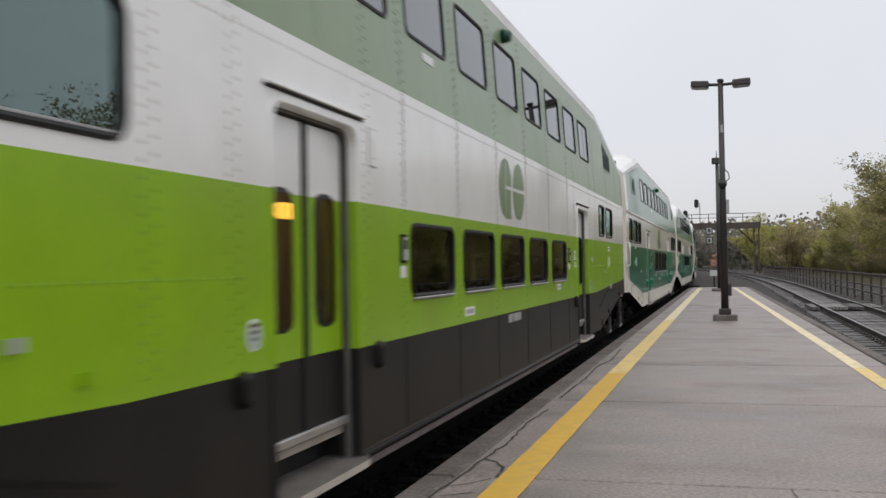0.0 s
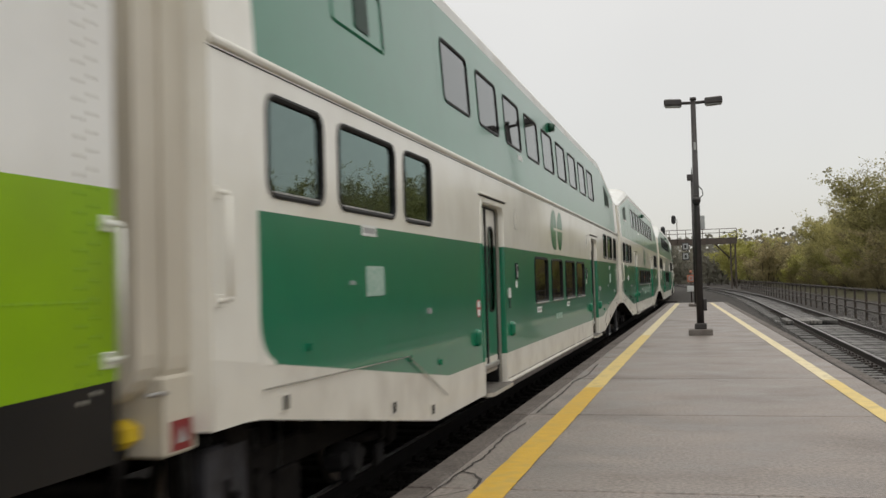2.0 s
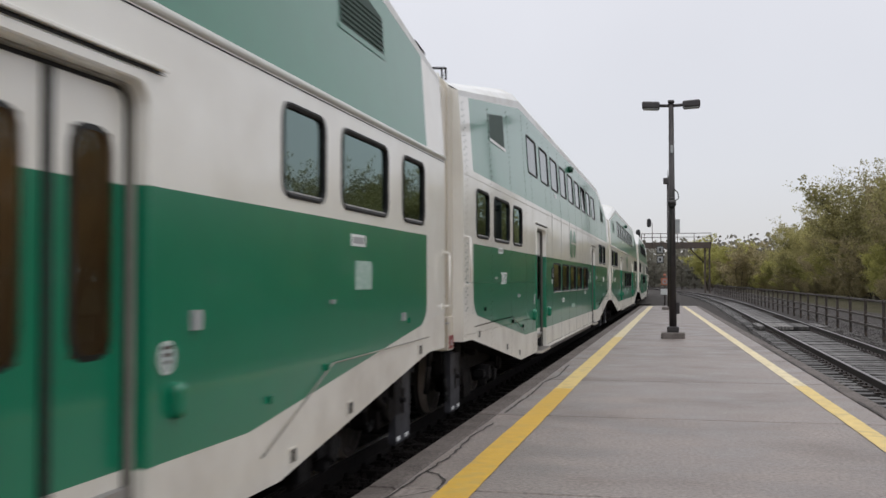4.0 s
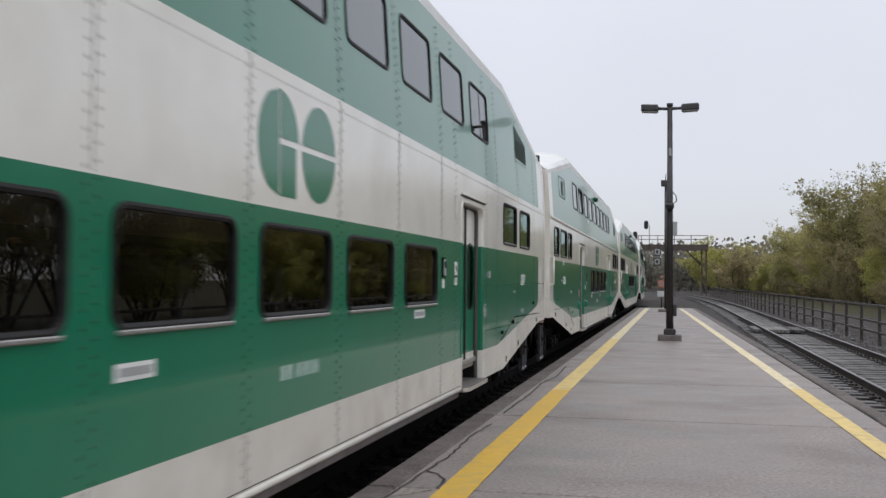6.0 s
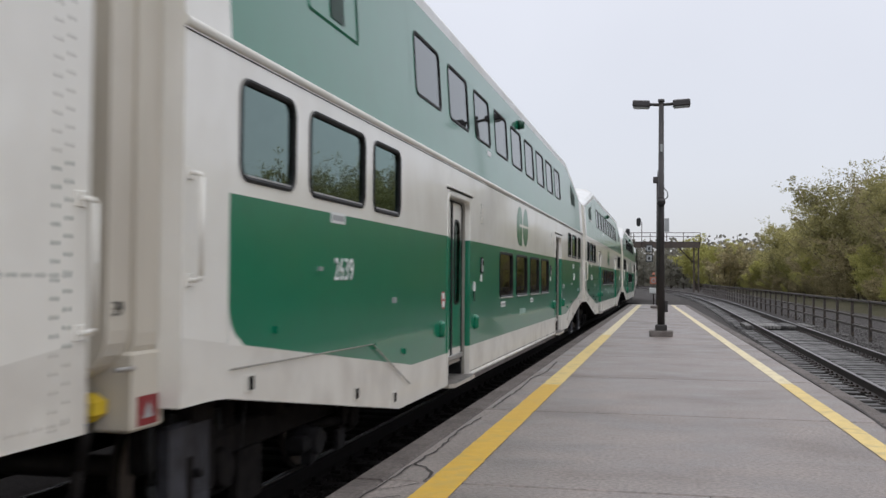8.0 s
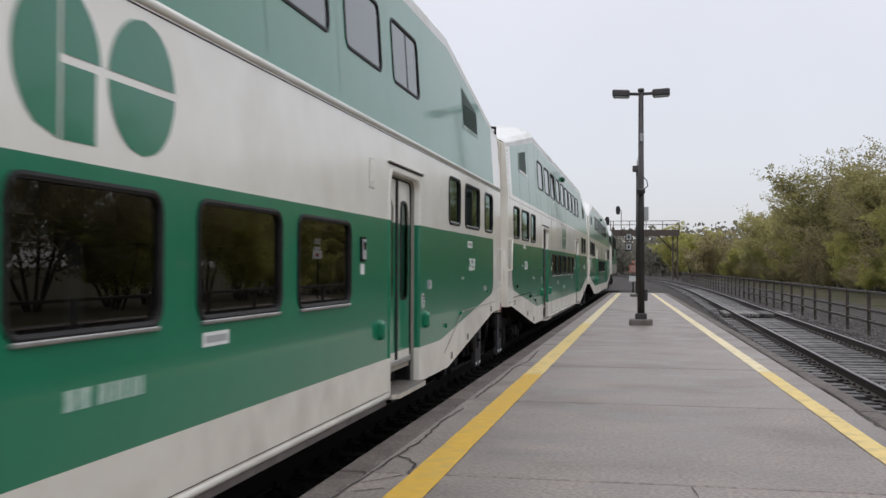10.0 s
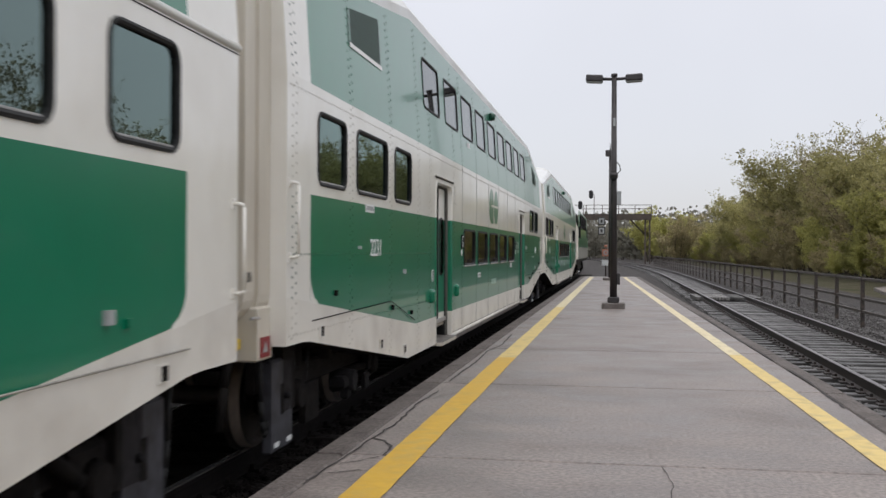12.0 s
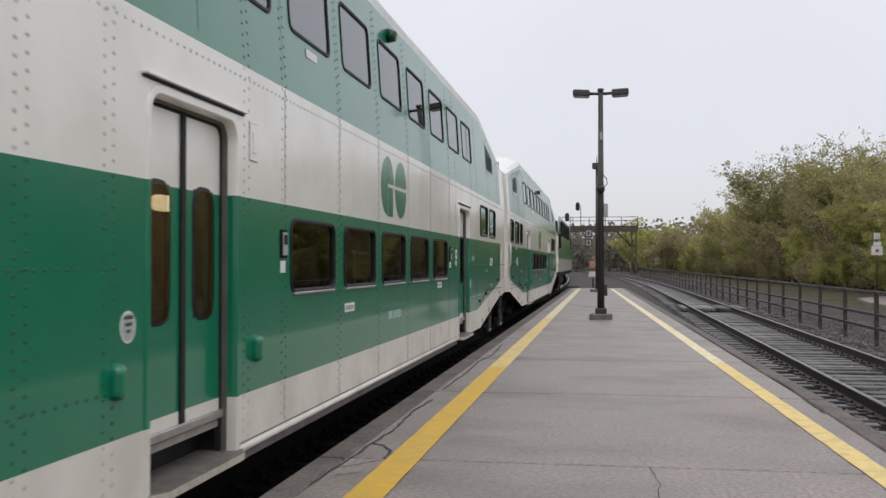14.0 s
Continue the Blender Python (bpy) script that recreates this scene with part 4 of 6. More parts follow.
def build_shell(liv, holes, root, near, far):
    """The body side by side in cells; cells that a window or door fills stay open."""
    ys = sorted({near, far, -liv.edge_y, liv.edge_y, -8.05, 8.05, -7.6, 7.6, -10.2, 10.2, -11.05, 11.05, -7.6, 8.4, -11.99, 11.99} | {e for h in holes for e in h[:2]})
    ys = [y for y in ys if near <= y <= far]
    zs = sorted({0.0, 0.1, 0.2, BELT, UBELT} | {e for h in holes for e in h[2:4]} | {4.12})
    b = Build()

    def levels(y):
        sk, gz = skirt_z(y), green_z(y, liv.low_z)
        out = [(sk, "s"), (gz, "g")]
        for z in zs:
            if z > 0.5:
                out.append((max(z, gz + 0.002 * (1 + z)) if z < BELT else z, z))
        return out
    for sgn in (1, -1):
        for y0, y1 in zip(ys, ys[1:]):
            l0, l1 = levels(y0), levels(y1)
            yc = (y0 + y1) / 2
            f0, f1 = (roof_top(y0) - UBELT) / 1.86, (roof_top(y1) - UBELT) / 1.86
            for (a0, ka), (b0, _), (a1, _), (b1, _) in zip(l0, l0[1:], l1, l1[1:]):
                zc = (a0 + b0 + a1 + b1) / 4
                if any(h[0] <= yc <= h[1] and h[2] <= zc <= h[3] for h in holes):
                    continue
                inner = abs(yc) < liv.edge_y
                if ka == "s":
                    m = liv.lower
                elif zc < BELT:
                    m = liv.mid if inner else liv.end
                elif zc < UBELT:
                    m = liv.belt
                else:
                    m = liv.upper if inner else liv.end
                s = lambda z, f: z if z <= UBELT else UBELT + (z - UBELT) * f
                p = []
                for y, z, f in ((y0, a0, f0), (y1, a1, f1), (y1, b1, f1), (y0, b0, f0)):
                    if 3.3 < z < 4.11:
                        zz = s(z, f) if y < -7.6 or y > 8.4 else z
                    else:
                        zz = s(z, f)
                    p.append((sgn * side_x(zz), y, zz))
                if sgn < 0:
                    p.reverse()
                b.face(p, m)
            # roof shoulder and top
            arc = [(side_x(4.12), 4.12), (side_x(4.41), 4.41), (side_x(4.53), 4.53), (1.25, 4.64), (1.05, 4.74), (0.60, 4.80), (0.0, 4.82)]
            for k, ((xa, za), (xb, zb)) in enumerate(zip(arc, arc[1:])):
                sc = lambda z, f: UBELT + (z - UBELT) * f
                xk = lambda x, z, f: side_x(sc(z, f)) if z < 4.6 else x + (1 - f) * 0.05
                p = [(sgn * xk(xa, za, f0), y0, sc(za, f0)), (sgn * xk(xa, za, f1), y1, sc(za, f1)), (sgn * xk(xb, zb, f1) if xb else 0, y1, sc(zb, f1)), (sgn * xk(xb, zb, f0) if xb else 0, y0, sc(zb, f0))]
                if sgn < 0:
                    p.reverse()
                b.face(p, (liv.upper if abs(yc) < liv.edge_y else liv.end) if k == 0 else ROOF, k > 0)
    # rounded lower corners of the green panel
    if liv is OLD:
        for s_ in (-1, 1):
            ye, r = liv.edge_y, 0.22
            base = lambda a_: green_z(a_, liv.low_z)
            arc = [(ye - r + r * math.sin(radians(q)), base(ye) + r - r * math.cos(radians(q))) for q in range(0, 91, 15)]
            for (ya, za), (yb, zb) in zip(arc, arc[1:]):
                f = [(SIDE + 0.003, s_ * (ye + 0.002), base(ye) - 0.01), (SIDE + 0.003, s_ * ya, za - (0.03 if ya == arc[0][0] else 0)), (SIDE + 0.003, s_ * yb, zb)]
                b.face(f if s_ > 0 else f[::-1], liv.end)
    # ends
    for y, d in ((near, 1), (far, -1)):
        zt = roof_top(y)
        pts = [(-SIDE, y, 0.95), (SIDE, y, 0.95), (SIDE, y, UBELT), (side_x(3.85), y, 3.84), (1.1, y, zt - 0.08), (-1.1, y, zt - 0.08), (-side_x(3.85), y, 3.84), (-SIDE, y, UBELT)]
        b.face(pts if d > 0 else pts[::-1], liv.end)
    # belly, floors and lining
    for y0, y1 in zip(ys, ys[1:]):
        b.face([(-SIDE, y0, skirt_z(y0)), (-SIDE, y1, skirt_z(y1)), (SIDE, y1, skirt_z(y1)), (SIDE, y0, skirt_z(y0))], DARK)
    body = part("body", b, root)
    c = Build()
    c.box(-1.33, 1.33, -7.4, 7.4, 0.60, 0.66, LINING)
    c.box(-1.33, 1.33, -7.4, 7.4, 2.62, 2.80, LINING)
    c.box(-1.33, 1.33, -11.9, -7.4, 1.35, 1.42, CABIN)
    c.box(-1.33, 1.33, 7.4, 11.9, 1.35, 1.42, CABIN)
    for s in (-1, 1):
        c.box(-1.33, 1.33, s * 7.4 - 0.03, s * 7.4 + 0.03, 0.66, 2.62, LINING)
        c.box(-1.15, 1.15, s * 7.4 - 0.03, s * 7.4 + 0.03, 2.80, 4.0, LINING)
    for k in range(7):
        y = -3.9 + k * 1.3
        for x in (-0.85, 0.85):
            for z0 in (0.66, 2.80):
                c.box(x - 0.45, x + 0.45, y - 0.07, y + 0.07, z0 + 0.3, z0 + (1.12 if z0 < 1 else 0.66), SEAT, 0.03)
                c.box(x - 0.45, x + 0.45, y - 0.5, y + 0.5, z0 + 0.3, z0 + 0.45, SEAT, 0.03)
    part("cabin", c, root, "dark cabin with cloth seats behind the glass")
    return body


def frame_ring(b, y0, y1, z0, z1, out, w, r, n, mat_, sgn=1, grow=0.045):
    """A rounded gasket ring standing n proud of the side."""
    o = rounded(y0 - grow, y1 + grow, z0 - grow, z1 + grow, r + grow, 4)
    i = rounded(y0 + w, y1 - w, z0 + w, z1 - w, max(0.02, r - w), 4)
    P = lambda p, d: (sgn * (side_x(p[1]) + d), p[0], p[1])
    for k in range(len(o)):
        q = (k + 1) % len(o)
        quads = [[P(o[k], 0), P(o[q], 0), P(o[q], n * 0.7), P(o[k], n * 0.7)], [P(o[k], n * 0.7), P(o[q], n * 0.7), P(((o[q][0] + i[q][0]) / 2, (o[q][1] + i[q][1]) / 2), n), P(((o[k][0] + i[k][0]) / 2, (o[k][1] + i[k][1]) / 2), n)],
                 [P(((o[k][0] + i[k][0]) / 2, (o[k][1] + i[k][1]) / 2), n), P(((o[q][0] + i[q][0]) / 2, (o[q][1] + i[q][1]) / 2), n), P(i[q], n * 0.4), P(i[k], n * 0.4)], [P(i[k], n * 0.4), P(i[q], n * 0.4), P(i[q], -0.04), P(i[k], -0.04)]]
        for f in quads:
            b.face(f if sgn > 0 else f[::-1], mat_, True)


def add_window(root, y0, y1, z0, z1, sgn, pane, around, rim=RUBBER, bar=False):
    upper = z0 > 3
    r, g, w_in, n = (0.085, 0.018, 0.016, 0.010) if upper else (0.095, 0.018, 0.014, 0.014)
    b = Build()
    frame_ring(b, y0, y1, z0, z1, 0, w_in, r, n, rim, sgn, g)
    # body-coloured fillets in the corners of the opening
    o = rounded(y0, y1, z0, z1, r, 4)
    for k, (cy, cz) in enumerate(((y1, z1), (y0, z1), (y0, z0), (y1, z0))):
        arc = o[5 * k:5 * k + 5]
        for p, q in zip(arc, arc[1:]):
            f = [(sgn * (side_x(v) + 0.001), u, v) for u, v in ((cy, cz), p, q)]
            b.face(f[::-1] if sgn > 0 else f, around)
    if bar:
        ym = y0 + (y1 - y0) * 0.55
        b.face([(sgn * (side_x(z) - 0.004), y, z) for y, z in ((ym - 0.02, z0), (ym + 0.02, z0), (ym + 0.02, z1), (ym - 0.02, z1))], rim)
    w = part("window", b, root)
    if z1 < 2.06:
        b2 = Build()
        b2.box(min(sgn * SIDE, sgn * (SIDE + 0.022)), max(sgn * SIDE, sgn * (SIDE + 0.022)), y0 + 0.04, y1 - 0.04, z0 - 0.035, z0 - 0.012, ALU, 0.006)
        part("sill", b2, w)
    elif not upper:
        b2 = Build()
        b2.box(min(sgn * (SIDE - 0.02), sgn * (SIDE + 0.004)), max(sgn * (SIDE - 0.02), sgn * (SIDE + 0.004)), y0 + 0.07, y1 - 0.07, z0 + 0.008, z0 + 0.026, ALU, 0.004)
        part("sill", b2, w)
    b = Build()
    dp = 0.006 if upper else 0.016
    P = [(sgn * (side_x(z) - dp), y, z) for y, z in ((y0, z0), (y1, z0), (y1, z1), (y0, z1))]
    b.face(P if sgn > 0 else P[::-1], pane)
    gl = part("pane", b, w)
    gl.visible_shadow = False


DOOR_HALF, DOOR_TOP = 0.63, 2.56


def add_door(root, yc, sgn, liv, lamp, sticker=0, glass_top=2.10):
    y0, y1, top, bottom = yc - DOOR_HALF, yc + DOOR_HALF, DOOR_TOP, 0.71
    d = part("door", Build(), root)
    x_in = SIDE - 0.10
    X = lambda dx: sgn * (SIDE + dx)
    # the rim round the opening: a low lip, the rounded reveal, a metal strip and a rubber seal
    r = 0.12
    rim = [(y1, 0.42, -1, 0), (y1, liv.low_z, -1, 0), (y1, BELT, -1, 0), (y1, top - r, -1, 0)]
    rim += [(y1 - r + r * math.cos(radians(q)), top - r + r * math.sin(radians(q)), -math.cos(radians(q)), -math.sin(radians(q))) for q in range(15, 91, 15)]
    rim += [(2 * yc - y, z, -ny, nz) for y, z, ny, nz in reversed(rim)]
    for name, prof, mat_ in (("door_frame", ((-0.055, 0.0), (-0.048, 0.011), (-0.008, 0.011), (0.0, 0.004), (0.006, -0.02), (0.009, -0.055)), None),
                             ("guide", ((0.009, -0.055), (0.018, -0.056), (0.020, -0.088)), REVEAL if glass_top > 2.2 else REVEAL_DARK), ("weather_strip", ((0.020, -0.088), (0.036, -0.092), (0.036, -0.13)), RUBBER)):
        b = Build()
        for (ya, za, na, ma), (yb, zb, nb, mb) in zip(rim, rim[1:]):
            zc = (za + zb) / 2
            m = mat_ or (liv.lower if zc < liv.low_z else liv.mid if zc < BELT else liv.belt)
            for (oa, da), (ob, db) in zip(prof, prof[1:]):
                f = [(X(da), ya + na * oa, za + ma * oa), (X(da), yb + nb * oa, zb + mb * oa), (X(db), yb + nb * ob, zb + mb * ob), (X(db), ya + na * ob, za + ma * ob)]
                b.face(f if sgn < 0 else f[::-1], m)
        if not mat_:
            for yk, sy in ((y0, 1), (y1, -1)):
                arc = [(yk + sy * (r - r * math.cos(radians(q))), top - r + r * math.sin(radians(q))) for q in range(0, 91, 15)]
                for (ya, za), (yb, zb) in zip(arc, arc[1:]):
                    f = [(X(0.001), yk, top), (X(0.001), ya, za), (X(0.001), yb, zb)]
                    b.face(f if sgn * sy < 0 else f[::-1], liv.belt)
        part(name, b, d, {"guide": "worn metal edge strip", "weather_strip": "black rubber strip"}.get(name, ""))
    b = Build()
    b.box(min(X(0), X(0.035)), max(X(0), X(0.035)), y0 - 0.10, y1 + 0.12, top + 0.075, top + 0.095, liv.belt, 0.004)
    # black strip that paints the gutter's shadow line
    b.box(min(X(0), X(0.012)), max(X(0), X(0.012)), y0 - 0.10, y1 + 0.12, top + 0.061, top + 0.074, RUBBER)
    part("gutter", b, d)
    for ya, yb in ((y0, yc - 0.025), (yc + 0.025, y1)):
        leaf = Build()
        wy0, wy1, wz0, wz1 = (ya + yb) / 2 - 0.155, (ya + yb) / 2 + 0.155, 1.32, glass_top
        ycut = [ya, wy0, wy1, yb]
        zcut = sorted((bottom, liv.low_z, wz0, BELT, wz1, top))
        for a, c in zip(ycut, ycut[1:]):
            for e, f in zip(zcut, zcut[1:]):
                if a == wy0 and wz0 <= (e + f) / 2 <= wz1:
                    continue
                zc = (e + f) / 2
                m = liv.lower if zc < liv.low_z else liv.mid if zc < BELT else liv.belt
                q = [(sgn * x_in, a, e), (sgn * x_in, c, e), (sgn * x_in, c, f), (sgn * x_in, a, f)]
                leaf.face(q if sgn > 0 else q[::-1], m)
        lf = part("door_leaf", leaf, d)
        o, i = rounded(wy0 - 0.022, wy1 + 0.022, wz0 - 0.022, wz1 + 0.022, 0.125), rounded(wy0 + 0.008, wy1 - 0.008, wz0 + 0.008, wz1 - 0.008, 0.10)
        for k in range(len(o)):
            q = (k + 1) % len(o)
            fq = [(sgn * (x_in + 0.001), *o[k]), (sgn * (x_in + 0.001), *o[q]), (sgn * (x_in + 0.014), *i[q]), (sgn * (x_in + 0.014), *i[k])]
            leaf.face(fq if sgn > 0 else fq[::-1], RUBBER)
        lf.data = leaf.mesh("door_leaf")
        g = Build()
        q = [(sgn * (x_in - 0.006), wy0, wz0), (sgn * (x_in - 0.006), wy1, wz0), (sgn * (x_in - 0.006), wy1, wz1), (sgn * (x_in - 0.006), wy0, wz1)]
        g.face(q if sgn > 0 else q[::-1], PANE_DOOR)
        pn = part("door_pane", g, d)
        pn.visible_shadow = False
    b = Build()
    b.box(min(X(-0.13), X(-0.085)), max(X(-0.13), X(-0.085)), yc - 0.03, yc + 0.032, bottom, top, RUBBER, 0.006)
    part("seal", b, d, "black rubber door seal")
    b = Build()
    b.box(min(X(-0.2), X(-0.075)), max(X(-0.2), X(-0.075)), y0, y1, bottom - 0.055, bottom, ALU, 0.008)
    # Black sheets behind and beside the step paint the darkness of the recess.
    b.box(min(X(-0.28), X(-0.26)), max(X(-0.28), X(-0.26)), y0, y1, 0.42, bottom - 0.05, RUBBER)
    for ya, yb in ((y0 - 0.02, y0), (y1, y1 + 0.02)):
        b.box(min(X(-0.28), X(-0.02)), max(X(-0.28), X(-0.06)), ya, yb, 0.42, bottom, RUBBER)
    part("threshold", b, d)
    b = Build()
    pts = [(-0.25, y0 - 0.03), (0.03, y0 - 0.03), (0.085, y0 + 0.06), (0.085, y1 - 0.05), (0.03, y1 + 0.06), (-0.25, y1 + 0.06)]
    up, lo = [(X(x), y, 0.44) for x, y in pts], [(X(x), y, 0.395) for x, y in pts]
    b.face(up if sgn > 0 else up[::-1], STEP_TOP)
    b.face(lo[::-1] if sgn > 0 else lo, ALU)
    for k in range(len(pts)):
        q = (k + 1) % len(pts)
        b.face([lo[k], lo[q], up[q], up[k]] if sgn > 0 else [up[k], up[q], lo[q], lo[k]], STEP_RIM)
    part("step", b, d, "scuffed metal door step with pale rim")
    if sgn > 0:
        b = Build()
        b.box(-1.2, 1.15, yc + 0.95, yc + 1.0, 0.66, 2.6, CABIN)
        b.box(-1.2, -1.15, yc - 0.9, yc + 0.95, 0.66, 2.6, CABIN)
        b.box(-1.2, 1.15, yc - 1.0, yc - 0.95, 0.66, 2.6, CABIN)
        b.box(0.35, 0.40, yc + 0.94, yc + 0.945, 0.7, 2.1, SEAT)
        part("vestibule", b, d, "warm beige vestibule lining")
        b = Build()
        b.box(-0.7, 0.9, yc - 0.3, yc + 0.6, 2.56, 2.60, WARM)
        part("vestibule_light", b, d, "warm ceiling light panel")
    if sgn > 0 and lamp:
        b = Build()
        b.box(1.0, 1.08, yc + 0.30, yc + 0.48, 1.98, 2.08, lamp, 0.02)
        part("door_lamp", b, d, "lit lamp inside the door")
    # release handles beside the door
    sides = (y0 - 0.39, y1 + (0.36 if yc < 0 else 0.27)) if yc < 0 or glass_top > 2.2 else (y0 - 0.39,) if liv is FRESH else ()
    for yy in sides:
        b = Build()
        ring = lambda k: rounded(yy - 0.048 * k, yy + 0.048 * k, 1.07 - 0.092 * (0.4 + 0.6 * k), 1.07 + 0.092 * (0.4 + 0.6 * k), 0.046 * k)
        lev = [(ring(1.0), 0.0), (ring(0.96), 0.03), (ring(0.8), 0.05), (ring(0.45), 0.062)]
        m_ = liv.mid if liv is OLD else liv.lower
        for (ra, da), (rb, db) in zip(lev, lev[1:]):
            for k in range(len(ra)):
                q = (k + 1) % len(ra)
                f = [(X(da), *ra[k]), (X(da), *ra[q]), (X(db), *rb[q]), (X(db), *rb[k])]
                b.face(f if sgn > 0 else f[::-1], m_, True)
        f = [(X(0.062), *p) for p in lev[-1][0]]
        b.face(f if sgn > 0 else f[::-1], m_)
        part("release_cover", b, d)
    # round sticker
    if sticker:
        yy, zs = (y0 - 0.25, 1.33) if sticker < 0 else (y1 + 0.19, 1.28)
        if sticker == -2:
            b = Build()
            b.tube((X(0.001), yy, 1.38), (X(0.004), yy, 1.38), 0.10, 0.10, RED_FADED, 18)
            for z in (1.335, 1.425):
                b.box(min(X(0.004), X(0.007)), max(X(0.004), X(0.007)), yy - 0.06, yy + 0.06, z - 0.032, z + 0.032, LABEL)
            part("sticker", b, d, "round red notice with two white panels")
            return
        b = Build()
        b.tube((X(0.001), yy, zs), (X(0.004), yy, zs), 0.082, 0.082, LABEL, 18)
        b.tube((X(0.0035), yy, zs), (X(0.0055), yy, zs), 0.072, 0.072, NOTICE, 18)
        for k, h in enumerate((0.05, 0.035, 0.02)):
            b.box(min(X(0.0055), X(0.008)), max(X(0.0055), X(0.008)), yy - h, yy + h, zs + 0.04 - k * 0.035, zs + 0.058 - k * 0.035, GANTRY)
        part("sticker", b, d, "round pale notice with grey print")


def add_logo(root, yc, sgn, mat_):
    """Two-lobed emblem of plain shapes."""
    b = Build()
    x = sgn * (SIDE + 0.003)
    z0, h = 2.17, 0.66
    zc = z0 + h / 2

    def poly(pts):
        f = [(x, yc + u, zc + v) for u, v in pts]
        b.face(f if sgn > 0 else f[::-1], mat_)

    def lobe(cu, u0, u1, v0, v1, rx=0.33):
        n = 14
        pts = []
        for k in range(n + 1):
            v = v0 + (v1 - v0) * k / n
            e = rx * math.sqrt(max(0, 1 - (v / (h / 2)) ** 2))
            pts.append((min(u1, cu + e), v, max(u0, cu - e)))
        ring = [(a, v) for a, v, _ in pts] + [(c, v) for _, v, c in reversed(pts)]
        poly(ring)
    g = 0.022
    lobe(-0.36, -0.9, -0.36 - g, -h / 2, h / 2)
    lobe(-0.36, -0.36 + g, 0.9, 0.03, h / 2)
    poly([(-0.36 + g, -h / 2), (-0.07, -h / 2), (-0.07, -0.01), (-0.36 + g, -0.01)])
    lobe(0.36, -0.9, 0.9, 0.03, h / 2)
    lobe(0.36, -0.9, 0.9, -h / 2, -0.01)
    part("emblem", b, root, "two-lobed painted emblem")


def add_bogie(root, yc):
    bogie = part("bogie", Build(), root)
    b = Build()
    for s in (-1, 1):
        x = s * 1.02
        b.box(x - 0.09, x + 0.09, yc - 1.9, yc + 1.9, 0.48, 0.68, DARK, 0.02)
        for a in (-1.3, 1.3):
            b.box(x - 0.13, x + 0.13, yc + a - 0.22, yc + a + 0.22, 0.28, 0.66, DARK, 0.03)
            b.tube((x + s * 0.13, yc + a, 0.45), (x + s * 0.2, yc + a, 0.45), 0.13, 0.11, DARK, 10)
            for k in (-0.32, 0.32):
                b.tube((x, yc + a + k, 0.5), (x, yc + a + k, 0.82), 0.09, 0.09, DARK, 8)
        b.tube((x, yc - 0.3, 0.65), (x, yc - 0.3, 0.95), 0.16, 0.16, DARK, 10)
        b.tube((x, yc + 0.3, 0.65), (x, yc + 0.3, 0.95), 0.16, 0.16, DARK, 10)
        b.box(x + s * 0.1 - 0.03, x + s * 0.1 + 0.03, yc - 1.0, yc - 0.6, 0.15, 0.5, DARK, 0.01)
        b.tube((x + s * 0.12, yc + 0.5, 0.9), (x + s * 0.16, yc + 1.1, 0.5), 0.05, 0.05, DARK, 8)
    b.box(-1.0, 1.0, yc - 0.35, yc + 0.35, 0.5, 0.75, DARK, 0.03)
    # Added sheet, no bogie part: blocks the bright ground beyond the coach.
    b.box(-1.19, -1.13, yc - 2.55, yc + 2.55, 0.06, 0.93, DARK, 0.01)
    bogie.data = b.mesh("bogie")
    wheelset = []
    for a in (-1.3, 1.3):
        w = Build()
        w.tube((-0.9, 0, 0), (0.9, 0, 0), 0.08, 0.08, WHEELS, 10)
        for s in (-1, 1):
            n = 24
            prof = [(0.68, 0.10), (0.69, 0.30), (0.70, 0.36), (0.68, 0.445), (0.715, 0.445), (0.73, 0.42), (0.82, 0.415), (0.82, 0.37), (0.78, 0.34), (0.77, 0.16), (0.84, 0.14), (0.84, 0.0)]
            for k in range(n):
                t0, t1 = 2 * math.pi * k / n, 2 * math.pi * (k + 1) / n
                for j, ((xa, ra), (xb, rb)) in enumerate(zip(prof, prof[1:])):
                    f = [(s * xa, ra * math.cos(t0), ra * math.sin(t0)), (s * xa, ra * math.cos(t1), ra * math.sin(t1)), (s * xb, rb * math.cos(t1), rb * math.sin(t1)), (s * xb, rb * math.cos(t0), rb * math.sin(t0))]
                    w.face(f if s < 0 else f[::-1], TREAD if j == 5 else WHEELS, True)
        wheelset.append(part("wheelset", w, bogie, at=pose(0, yc + a, 0.42)))
    return wheelset


